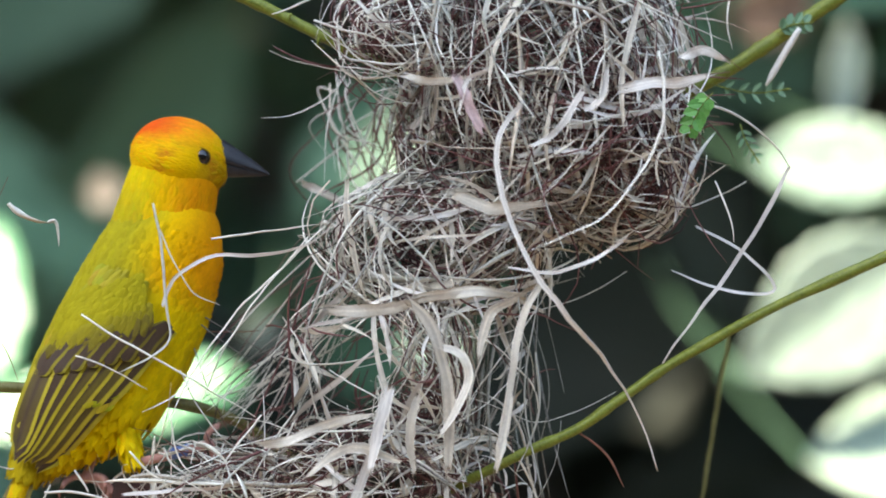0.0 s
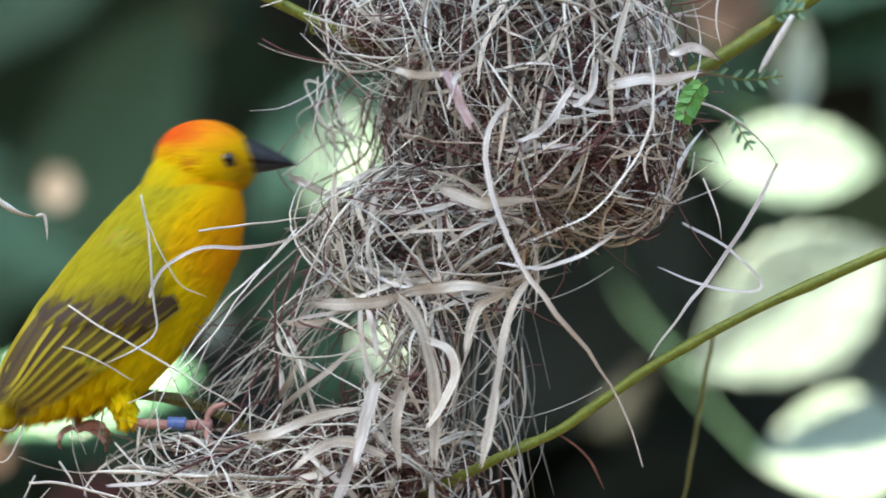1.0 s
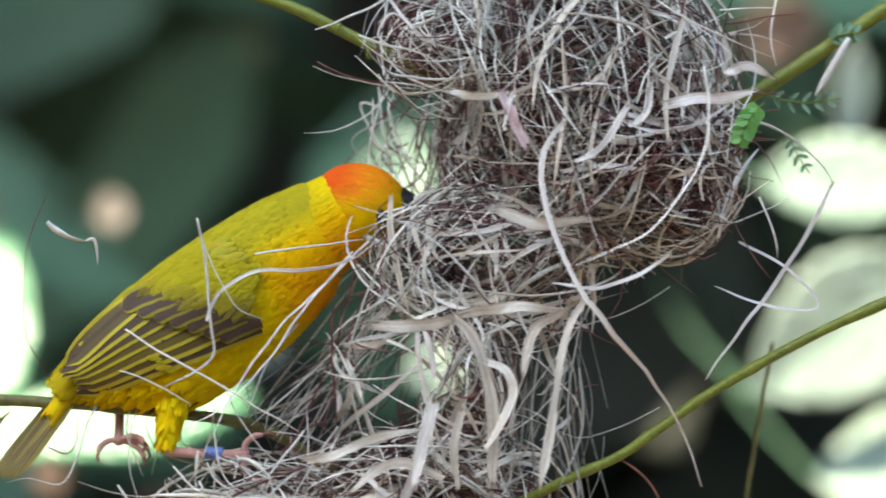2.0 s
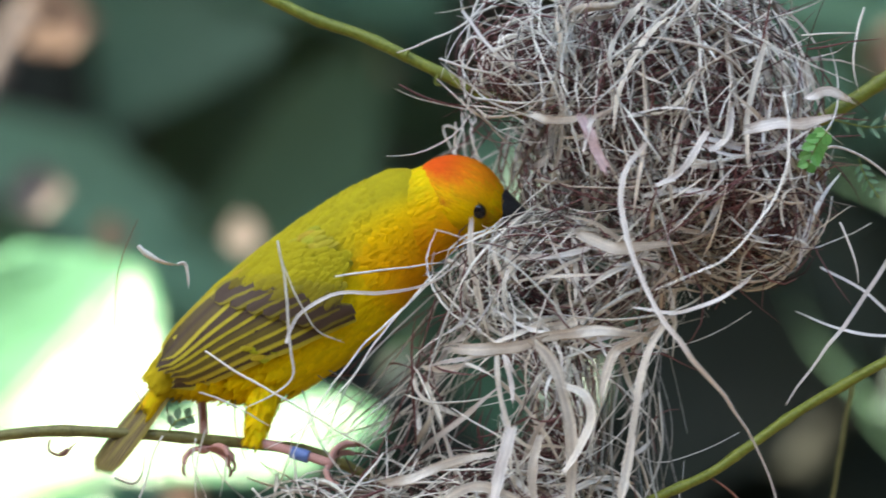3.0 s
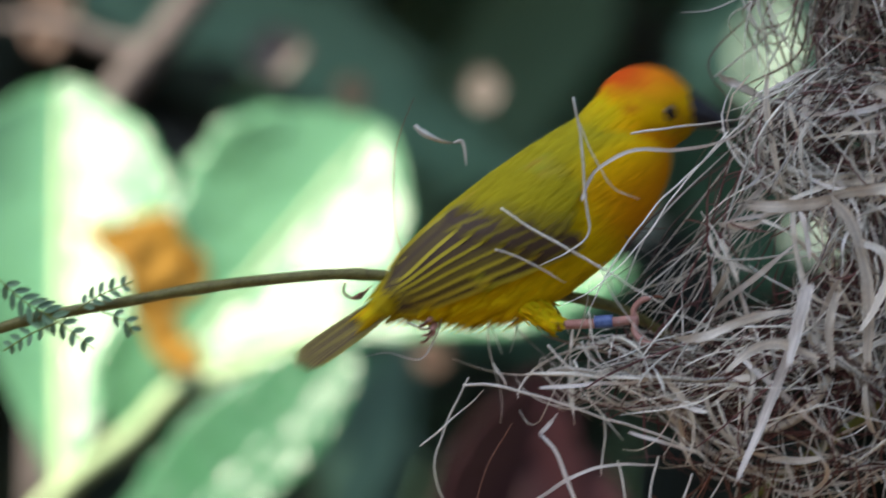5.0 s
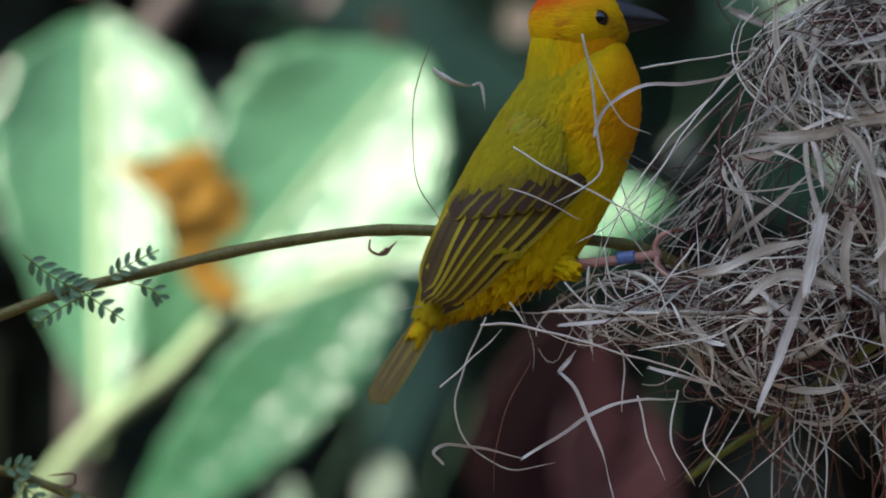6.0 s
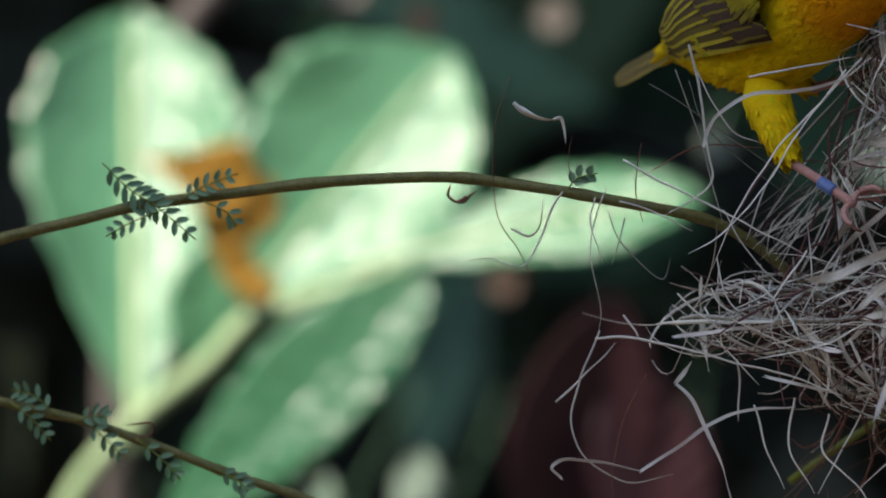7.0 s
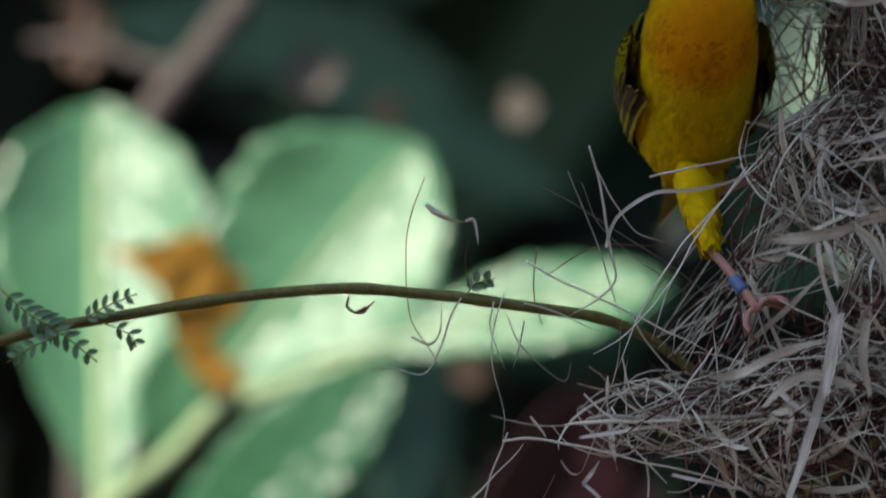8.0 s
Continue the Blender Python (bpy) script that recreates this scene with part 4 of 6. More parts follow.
    blade([(0.0979, -0.0420, 1.5440), (0.1043, -0.0420, 1.5463), (0.1108, -0.0420, 1.5431)], 0.0040, M_PALE, turn=-0.2, twist=1.0)
    blade([(-0.0114, 0.0280, 1.5107), (-0.0057, 0.0280, 1.5078), (0.0027, 0.0280, 1.5044)], 0.0034, M_PALE, turn=0.1, taper=(0.9, 0.5))
    blade([(0.0427, -0.0550, 1.5415), (0.0363, -0.0550, 1.5383), (0.0338, -0.0550, 1.5287)], 0.0020, M_PALE, turn=-0.4, twist=1)
    blade([(0.0188, -0.0520, 1.5401), (0.0268, -0.0520, 1.5384), (0.0364, -0.0520, 1.5392)], 0.0034, M_STRIP, turn=0.0)
    blade([(0.0698, -0.0560, 1.5357), (0.0617, -0.0560, 1.5238), (0.0537, -0.0560, 1.5190)], 0.0026, M_PALE, turn=0.0)
    blade([(-0.0234, -0.0480, 1.4361), (-0.0138, -0.0480, 1.4376), (-0.0025, -0.0480, 1.4424), (0.0087, -0.0480, 1.4436)], 0.0040, M_STRIP, turn=0.0)
    blade([(0.0150, -0.0500, 1.4312), (0.0054, -0.0500, 1.4344), (-0.0026, -0.0500, 1.4329), (-0.0106, -0.0500, 1.4265)], 0.0040, M_STRIP, turn=0.0)
    blade([(0.0569, -0.0500, 1.4806), (0.0505, -0.0500, 1.4678), (0.0472, -0.0500, 1.4486), (0.0439, -0.0500, 1.4294)], 0.0030, M_STRIP, turn=0.0)
    blade([(0.0474, -0.0500, 1.4487), (0.0456, -0.0500, 1.4376), (0.0430, -0.0500, 1.4280)], 0.0040, M_STRIP, turn=0.0)
    blade([(0.0905, -0.0570, 1.5459), (0.0920, -0.0570, 1.5332), (0.0907, -0.0570, 1.5220), (0.0823, -0.0570, 1.5077), (0.0727, -0.0570, 1.4982), (0.0535, -0.0570, 1.4903)], 0.0011, M_PALE, B, 0.0008)
    blade([(0.0811, -0.0500, 1.4933), (0.0714, -0.0500, 1.4870), (0.0586, -0.0500, 1.4838), (0.0474, -0.0500, 1.4855)], 0.0014, M_PALE, B)
    blade([(-0.0003, -0.0300, 1.5708), (0.0110, -0.0300, 1.5570), (0.0272, -0.0300, 1.5488)], 0.0016, M_PALE, B, 0.0006)
    blade([(0.0110, -0.0300, 1.5570), (0.0029, -0.0300, 1.5635), (-0.0012, -0.0300, 1.5570), (0.0045, -0.0300, 1.5521)], 0.0008, M_PALE, B, 0.0006)
    blade([(-0.0069, -0.0280, 1.5571), (0.0013, -0.0280, 1.5538), (0.0126, -0.0280, 1.5513), (0.0223, -0.0280, 1.5423)], 0.0010, M_PALE, B, 0.0006)
    blade([(0.0029, -0.0150, 1.5502), (0.0004, -0.0150, 1.5412)], 0.0006, M_PALE, B)
    blade([(-0.0133, 0.0260, 1.5112), (0.0011, 0.0260, 1.5221), (0.0096, 0.0260, 1.5288)], 0.0008, M_STRIP, B)
    blade([(0.0995, -0.0200, 1.5594), (0.1093, -0.0200, 1.5609), (0.1207, -0.0200, 1.5620)], 0.0008, M_RED, B, 0.0006)
    blade([(0.0978, -0.0200, 1.5635), (0.1060, -0.0200, 1.5642), (0.1142, -0.0200, 1.5639)], 0.0007, M_PALE, B, 0.0005)
    blade([(0.1167, -0.0100, 1.5720), (0.1133, -0.0100, 1.5589), (0.1149, -0.0100, 1.5473)], 0.0009, M_STRIP, B)
    blade([(0.1181, 0.0550, 1.4652), (0.1137, 0.0550, 1.4445), (0.1097, 0.0550, 1.4222), (0.1063, 0.0550, 1.4050)], 0.0019, M_STEM_BROWN, B, 0.0004)
    # the trailing lower edge
    blade([(0.0123, -0.0440, 1.4504), (0.0093, -0.0440, 1.4384), (0.0055, -0.0440, 1.4257), (-0.0015, -0.0440, 1.4082), (-0.0079, -0.0440, 1.3947)], 0.0040, M_PALE, turn=0.1, taper=(0.8, 0.4))
    blade([(-0.0862, -0.0300, 1.4225), (-0.0784, -0.0300, 1.4222), (-0.0646, -0.0300, 1.4192), (-0.0461, -0.0300, 1.4128), (-0.0300, -0.0300, 1.4079), (-0.0164, -0.0300, 1.4012)], 0.0011, M_PALE, B, 0.0007)
    blade([(-0.0638, -0.0280, 1.4215), (-0.0523, -0.0280, 1.4222), (-0.0376, -0.0280, 1.4230), (-0.0229, -0.0280, 1.4250)], 0.0017, M_PALE, B, 0.0007)
    blade([(-0.0381, -0.0300, 1.4085), (-0.0268, -0.0300, 1.4052), (-0.0169, -0.0300, 1.4016)], 0.0014, M_PALE, B, 0.0007)
    blade([(-0.0985, -0.0320, 1.3828), (-0.1012, -0.0320, 1.3862), (-0.0967, -0.0320, 1.3882), (-0.0861, -0.0320, 1.3865), (-0.0756, -0.0320, 1.3834)], 0.0013, M_PALE, B, 0.0006)
    blade([(-0.0756, -0.0320, 1.3834), (-0.0631, -0.0320, 1.3907), (-0.0531, -0.0320, 1.3964), (-0.0441, -0.0320, 1.3990), (-0.0303, -0.0320, 1.3994)], 0.0014, M_PALE, B, 0.0006)
    blade([(-0.0640, -0.0340, 1.4083), (-0.0589, -0.0340, 1.4140)], 0.0018, M_PALE, B, 0.0006)
    blade([(-0.0637, -0.0340, 1.4083), (-0.0593, -0.0340, 1.4029), (-0.0556, -0.0340, 1.3938), (-0.0519, -0.0340, 1.3831), (-0.0491, -0.0340, 1.3700)], 0.0015, M_PALE, B, 0.0006, twist=1.5)
    blade([(-0.0994, -0.0200, 1.4043), (-0.0909, -0.0200, 1.4112), (-0.0807, -0.0200, 1.4204)], 0.0008, M_PALE, B, 0.0006)
    blade([(-0.0104, -0.0300, 1.4108), (-0.0024, -0.0300, 1.4065), (0.0055, -0.0300, 1.4013), (0.0084, -0.0300, 1.3931)], 0.0013, M_PALE, B, 0.0006)
    blade([(-0.0779, -0.0200, 1.4281), (-0.0748, -0.0200, 1.4238), (-0.0740, -0.0200, 1.4218)], 0.0010, M_PALE, B, 0.0006)
    blade([(-0.0728, -0.0200, 1.4106), (-0.0799, -0.0200, 1.3977), (-0.0836, -0.0200, 1.3863), (-0.0849, -0.0200, 1.3731)], 0.0006, M_TENDRIL, B, 0.0005)
    blade([(-0.0853, -0.0150, 1.4240), (-0.0915, -0.0150, 1.4110), (-0.0953, -0.0150, 1.3979), (-0.0916, -0.0150, 1.3863), (-0.0802, -0.0150, 1.3793), (-0.0670, -0.0150, 1.3806)], 0.0009, M_PALE, B, 0.0005)
    for line in ([(-0.0522, -0.0200, 1.4346), (-0.0499, -0.0200, 1.4296), (-0.0427, -0.0200, 1.4252), (-0.0361, -0.0200, 1.4274)], [(-0.0419, -0.0240, 1.4000), (-0.0391, -0.0240, 1.3868), (-0.0346, -0.0240, 1.3752)], [(-0.0304, -0.0240, 1.4013), (-0.0325, -0.0240, 1.3866), (-0.0265, -0.0240, 1.3733)], [(-0.0208, -0.0220, 1.3959), (-0.0229, -0.0220, 1.3845), (-0.0134, -0.0220, 1.3743), (-0.0104, -0.0220, 1.3677)], [(-0.0460, -0.0100, 1.4124), (-0.0463, -0.0100, 1.4025), (-0.0470, -0.0100, 1.3946)],
                 [(-0.0487, -0.0250, 1.4363), (-0.0326, -0.0250, 1.4292), (-0.0198, -0.0250, 1.4222)], [(-0.0239, -0.0260, 1.4437), (-0.0325, -0.0260, 1.4325), (-0.0411, -0.0260, 1.4198)], [(-0.0141, -0.0260, 1.4449), (-0.0244, -0.0260, 1.4290), (-0.0331, -0.0260, 1.4146)], [(-0.0618, -0.0260, 1.4335), (-0.0555, -0.0260, 1.4268), (-0.0459, -0.0260, 1.4232)], [(-0.0084, -0.0300, 1.4221), (-0.0216, -0.0300, 1.4161), (-0.0412, -0.0300, 1.4135)], [(0.0010, -0.0120, 1.4142), (-0.0094, -0.0120, 1.3981), (-0.0251, -0.0120, 1.3722)]):
        blade(line, 0.0009, M_PALE if random.random() < 0.7 else M_TENDRIL, B, 0.0005)


build_nest()
build_marked_strands()


# ---- the bird ----
K = 0.0001658
YELLOW, BRIGHT, OLIVE, ORANGE, BROWN, DIM = (0.86, 0.60, 0.004), (0.90, 0.63, 0.008), (0.40, 0.345, 0.012), (0.90, 0.36, 0.004), (0.075, 0.045, 0.03), (0.60, 0.42, 0.01)


def blend(a, b, t):
    t = min(1.0, max(0.0, t))
    return tuple(x + (y - x) * t for x, y in zip(a, b))


SECTIONS = ((-305, 52, 10, 12), (-283, 48, 24, 24), (-250, 42, 40, 38), (-213, 32, 62, 54), (-165, 18, 94, 78), (-90, 0, 122, 101), (0, -2, 127, 106), (90, -1, 123, 104), (150, 2, 115, 98), (195, 5, 106, 91), (235, 12, 92, 82), (262, 18, 78, 70), (290, 26, 52, 48), (310, 30, 18, 18))


def girth(f):
    s = np.array(SECTIONS, dtype=float)
    return [float(np.interp(f, s[:, 0], s[:, k])) for k in (1, 2, 3)]


def body_tone(f, d, side):
    """Plumage colour of the trunk: olive back, yellow belly, orange breast."""
    _, h, _ = girth(f)
    v = d / max(h, 20)
    c = blend(BRIGHT, OLIVE, (v + 0.12 + 0.0006 * f) / 0.22)
    w = 14 * noise.noise(Vector((f * 0.02, side * 0.02, d * 0.03)))
    if v < 0.1:
        c = blend(c, ORANGE, min(0.8, (f + w - 85) / 140))
    front = blend(YELLOW, (0.90, 0.36, 0.004), 0.42 - 0.9 * v)
    c = blend(c, front, min(1.0, max(0.0, (f + w - 105) / 60)) * min(1.0, max(0.0, (0.62 - v) / 0.5)))
    if f < -195:
        c = blend(c, DIM, 0.5)
    return c


def feather(shape, at, way, up, length, width, tones, curve=0.0, rows=6):
    """One blade-shaped feather with a raised shaft; tones: shaft, vane, edge."""
    a, d, u = Vector(at), Vector(way).normalized(), Vector(up)
    c = d.cross(u).normalized()
    u = c.cross(d)
    cols = (-1.0, -0.78, -0.3, 0.0, 0.3, 0.78, 1.0)
    vs, ts = [], []
    for i in range(rows + 1):
        t = i / rows
        w = width / 2 * (0.35 + 0.65 * min(1, t * 3)) * (math.sqrt(max(0.0, 1 - ((t - 0.6) / 0.4) ** 2)) if t > 0.6 else 1) + width * 0.02
        for k in cols:
            vs.append(a + d * (t * length) + c * (k * w) + u * ((1 - k * k) * width * 0.10 + curve * length * t * t))
            ts.append(tones[0] if k == 0 else tones[2] if abs(k) > 0.9 else tones[1])
    n = len(cols)
    fs = [(i * n + k, i * n + k + 1, (i + 1) * n + k + 1, (i + 1) * n + k) for i in range(rows) for k in range(n - 1)]
    shape.add(vs, fs, ts)


def ball(radii, centre, n=24, m=32):
    verts, faces = [], []
    for i in range(n + 1):
        a = math.pi * i / n
        for j in range(m):
            b = 2 * math.pi * j / m
            verts.append((centre[0] - radii[0] * math.cos(a), centre[1] + radii[1] * math.sin(a) * math.cos(b), centre[2] + radii[2] * math.sin(a) * math.sin(b)))
    for i in range(n):
        for j in range(m):
            faces.append((i * m + j, i * m + (j + 1) % m, (i + 1) * m + (j + 1) % m, (i + 1) * m + j))
    return verts, faces


def head_tone(x, y, z):
    """Crown and nape orange-red, face golden, a darker rim round the cheek, orange throat."""
    w = 7 * noise.noise(Vector((x * 0.05, y * 0.05, z * 0.05))) + 4 * noise.noise(Vector((x * 0.2, y * 0.2, z * 0.2)))
    crown = min(1, max(0, (z + w - 20 - 0.28 * x) / 30))
    face = blend(YELLOW, ORANGE, 0.4 + w * 0.02)
    rim = math.hypot(x - 22, (z + 22) * 0.9)
    face = blend(face, (0.62, 0.20, 0.008), 1.0 * max(0.0, 1 - abs(rim + w - 46) / 13) * (1 if z < 12 else 0.3))
    if x > 45 and z < 10:
        face = blend(face, (0.55, 0.30, 0.01), 0.5)
    red = blend((0.92, 0.30, 0.01), (0.74, 0.095, 0.006), (20 - x) / 70)
    return blend(face, red, crown)


def build_bird():
    rng = np.random.default_rng(5)
    bird = tagged(new("weaver_bird"), "golden-yellow weaver bird with orange crown, black bill and ringed leg", "bird")

    # trunk with overlapping body feathers
    s = Shape()
    m = 40
    fs = np.concatenate([np.linspace(-305, -213, 10), np.linspace(-200, 200, 28), np.linspace(208, 310, 12)])
    verts, tones = [], []
    for f in fs:
        dc, h, w = girth(f)
        for j in range(m):
            a = 2 * math.pi * j / m
            d, y = dc + h * math.sin(a), w * math.cos(a)
            r = 1 + 0.025 * noise.noise(Vector((f * 0.02, y * 0.03, d * 0.03)))
            verts.append((f * K, y * K * r, d * K * r))
            tones.append(body_tone(f, d, y))
    faces = [(i * m + j, (i + 1) * m + j, (i + 1) * m + (j + 1) % m, i * m + (j + 1) % m) for i in range(len(fs) - 1) for j in range(m)]
    faces += [tuple(range(m)), tuple(range((len(fs) - 1) * m, len(fs) * m))[::-1]]
    s.add(verts, faces, tones)
    for _ in range(2600):
        f = rng.uniform(-275, 225)
        a = rng.uniform(0, 2 * math.pi)
        dc, h, w = girth(f)
        d, y = dc + h * math.sin(a), w * math.cos(a)
        if abs(y) > w * 0.3 and -260 < f < 90 and -50 + (30 - f) * 0.24 < d < 78 - 0.08 * f:
            continue
        up = Vector((0, math.cos(a) / w, math.sin(a) / h)).normalized()
        way = Vector((-1, rng.normal() * 0.16, rng.normal() * 0.16)) + up * rng.uniform(-0.02, 0.10)
        way -= up * (way.dot(up) - 0.03)
        c = body_tone(f, d, y)
        g = rng.uniform(0.88, 1.1)
        c = tuple(x * g for x in c)
        L = rng.uniform(22, 42) * K
        feather(s, (f * K, y * K, d * K), way, up, L, L * 0.55, (c, c, tuple(x * 1.06 for x in c)), -0.12, 3)
    part("body", s.mesh("body"), M_PLUME, bird, "olive back, yellow belly and orange breast plumage")

    # neck: a sleeve that tapers from the shoulders to the head
    def neck_ring(x):
        t = min(1.0, max(0.0, (x + 110) / 210))
        r = 96 + (75 - 96) * t
        end = math.sqrt(max(0.0, 1 - (x / 112) ** 6))
        return r * end, r * 0.9 * end

    def neck_tone(z, x):
        return blend(blend(YELLOW, OLIVE, min(0.75, max(0.0, (z - 15) / 40)) * min(1.0, max(0.0, (75 - x) / 90))), ORANGE, 0.55 - z / 75)

    s = Shape()
    xs = np.linspace(-112, 112, 26)
    v = [(x * K, neck_ring(x)[1] * math.cos(a) * K, neck_ring(x)[0] * math.sin(a) * K) for x in xs for a in np.linspace(0, 2 * math.pi, 33)[:-1]]
    s.add(v, [(i * 32 + j, (i + 1) * 32 + j, (i + 1) * 32 + (j + 1) % 32, i * 32 + (j + 1) % 32) for i in range(25) for j in range(32)], [neck_tone(p[2] / K, p[0] / K) for p in v])
    for _ in range(900):
        x, a = rng.uniform(-95, 100), rng.uniform(0, 2 * math.pi)
        rz, ry = neck_ring(x)
        up = Vector((0.1, math.cos(a), math.sin(a))).normalized()
        way = Vector((-1, rng.normal() * 0.12, rng.normal() * 0.12))
        way -= up * (way.dot(up) - 0.04)
        c = tuple(q * rng.uniform(0.93, 1.05) for q in neck_tone(rz * math.sin(a), x))
        feather(s, (x * K, ry * math.cos(a) * K, rz * math.sin(a) * K), way, up, rng.uniform(20, 32) * K, 10 * K, (c, c, c), -0.12, 3)
    neck = part("neck", s.mesh("neck"), M_PLUME, bird)

    # head
    s = Shape()
    v, fcs = ball((88 * K, 78 * K, 84 * K), (0, 0, 0))
    def mould(x, y, z):
        """Skull form: level crown, full cheeks, narrowing to the bill."""
        t = max(0.0, x / (88 * K))
        k = 1 + 0.05 * math.exp(-((x / K - 5) / 34) ** 2 - ((z / K + 20) / 26) ** 2)
        return (x * (1 + 0.05 * t), y * (1 - 0.30 * t * t) * k, z * (1 - 0.16 * t * t) * (0.86 if z > 0 else 0.92) + 4 * K * t * (1 - t))

    v = [mould(*p) for p in v]
    s.add(v, fcs, [head_tone(x / K, y / K, z / K) for x, y, z in v])
    for _ in range(1500):
        u = rand_dir(rng)
        x, y, z = u[0] * 87, u[1] * 77, u[2] * 83
        x, y, z = (q / K for q in mould(x * K, y * K, z * K))
        up = Vector((u[0] / 88, u[1] / 78, u[2] / 84)).normalized()
        way = Vector((-1, 0, 0)) + Vector(rng.normal(size=3) * 0.12)
        way -= up * (way.dot(up) - 0.04)
        c = tuple(q * rng.uniform(0.9, 1.06) for q in head_tone(x, y, z))
        if way.length > 0.25 and not (abs(x - 35) < 23 and abs(z - 12) < 19):
            feather(s, (x * K, y * K, z * K), way, up, rng.uniform(12, 22) * K, 7 * K, (c, c, c), -0.15, 3)
    head = part("head", s.mesh("head"), M_PLUME, bird, "golden head with orange-red crown")
    # bill: two mandibles, conical, slightly arched
    for name, top in (("upper_bill", 1), ("lower_bill", -1)):
        vs, n, k = [], 12, 14
        for i in range(n + 1):
            t = i / n
            x = 64 + 98 * t
            w = (29 if top > 0 else 26) * (1 - t) ** 0.85 + 0.8
            h = (40 if top > 0 else 32) * (1 - t) ** (0.82 if top > 0 else 0.9) + 0.8
            mid = 13 + 2 * t + (1 if top > 0 else 0)
            for j in range(k):
                a = math.pi * j / (k - 1)
                vs.append((x * K, w * math.cos(a) * K, (mid + top * (h * math.sin(a) - 1)) * K))
        fc = [(i * k + j, i * k + j + 1, (i + 1) * k + j + 1, (i + 1) * k + j) for i in range(n) for j in range(k - 1)]
        fc += [(i * k, (i + 1) * k, (i + 1) * k + k - 1, i * k + k - 1) for i in range(n)]
        part(name, mesh_of(name, vs, fc), M_BILL, head, "stout pointed black bill")
    for sgn in (-1, 1):
        v, fcs = ball((16.5 * K, 11 * K, 14.5 * K), (37 * K, sgn * 58 * K, 12 * K), 14, 18)
        part("eye", mesh_of("eye", v, fcs), M_EYE, head, "dark brown eye")
        ring_pts = [(37 * K + 17 * K * math.cos(a), sgn * (62 - 4 * math.cos(a)) * K, 12 * K + 15 * K * math.sin(a)) for a in np.linspace(0, 2 * math.pi, 25)]
        sh = Shape()
        sh.add(*sweep(ring_pts, 3 * K, 2 * K, 6), (0.22, 0.13, 0.01))
        part("eyelid", sh.mesh("eyelid"), M_PLUME, head)

    # wings: rows of coverts over long dark quills with yellow edges
    def skin(f, d, sgn, lift):
        dc, h, w = girth(f)
        q = min(0.93, abs(d - dc) / max(h, 1))
        return Vector((f * K, sgn * (w * math.sqrt(1 - q * q) + lift) * K, d * K))

    def wing_feather(wing, sgn, root, tip, width, tones, lift, name="feather"):
        """A quill that lies along the body's side from root to tip."""
        cols, rows, vs, ts = (-1.0, -0.76, -0.66, -0.3, 0.0, 0.3, 0.66, 0.76, 1.0), 10, [], []
        for i in range(rows + 1):
            t = i / rows
            w = width / 2 * (0.5 + 0.5 * min(1, t * 3)) * (math.sqrt(max(0.0, 1 - ((t - 0.7) / 0.3) ** 2)) if t > 0.7 else 1) + 0.6
            f, d = root[0] + (tip[0] - root[0]) * t, root[1] + (tip[1] - root[1]) * t + 8 * math.sin(math.pi * t)
            slope = math.atan2(tip[1] - root[1], tip[0] - root[0])
            for k in cols:
                ff, dd = f + math.sin(slope) * k * w, d - math.cos(slope) * k * w
                p = skin(ff, dd, sgn, lift + (1 - k * k) * 1.2)
                p.y = sgn * max(abs(p.y), (34 + lift * 0.6) * K)
                vs.append(p)
                ts.append(tones[0] if k == 0 else tones[2] if abs(k) > 0.7 else tones[1])
        n = len(cols)
        s = Shape()
        s.add(vs, [(i * n + k, i * n + k + 1, (i + 1) * n + k + 1, (i + 1) * n + k) for i in range(rows) for k in range(n - 1)], ts)
        part(name, s.mesh(name), M_QUILL, wing)

    for sgn in (-1, 1):
        s = Shape()
        for _ in range(420):
            f, u = rng.uniform(-95, 120), rng.random()
            d = -50 + 150 * u - 0.12 * f
            if f > 62 and d < -8:
                continue
            a = skin(f, d, sgn, 9 + rng.uniform(0, 5))
            dark = -46 < (d + 0.55 * f - 8) < 16 and f > -90
            c = blend(OLIVE, BROWN, 0.85) if dark and rng.random() < 0.86 else OLIVE
            c = tuple(x * rng.uniform(0.85, 1.1) for x in c)
            feather(s, a, Vector((-1, 0, rng.normal() * 0.1 + 0.15)), Vector((0, sgn, 0.2)), rng.uniform(26, 44) * K, 19 * K, (c, c, tuple(min(1, x * 1.15) for x in c)), 0.0, 4)
        wing = part("wing", s.mesh("wing"), M_QUILL, bird, "folded olive wing with dark yellow-edged quills")
        edge, dark = (0.56, 0.47, 0.045), (0.075, 0.048, 0.03)
        for k in range(7):
            u = k / 6
            root = (62 - 100 * u, -74 + 164 * u)
            tip = (-268 + 10 * u - 36 * u * (1 - u), 26 + 52 * u)
            j = [math.sin(k * 5.1 + q) for q in (0, 2, 4)]
            root, tip = (root[0] + 6 * j[0], root[1] + 4 * j[1]), (tip[0] + 9 * j[2], tip[1] + 3 * j[0])
            wing_feather(wing, sgn, root, tip, 47 - 10 * u + 6 * j[1], (BROWN, blend(dark, OLIVE, 0.12 + 0.12 * j[2]), blend(edge, OLIVE, 0.2 + 0.2 * j[0])), 19 + 14 * u)
        for k in range(7):
            u = k / 6
            root, tip = (68 - 104 * u, -64 + 142 * u), (-8 - 110 * u, -46 + 145 * u)
            wing_feather(wing, sgn, root, tip, 36, (BROWN, dark, blend(dark, OLIVE, 0.35 + 0.3 * u)), 30 + 8 * u)
        s = Shape()
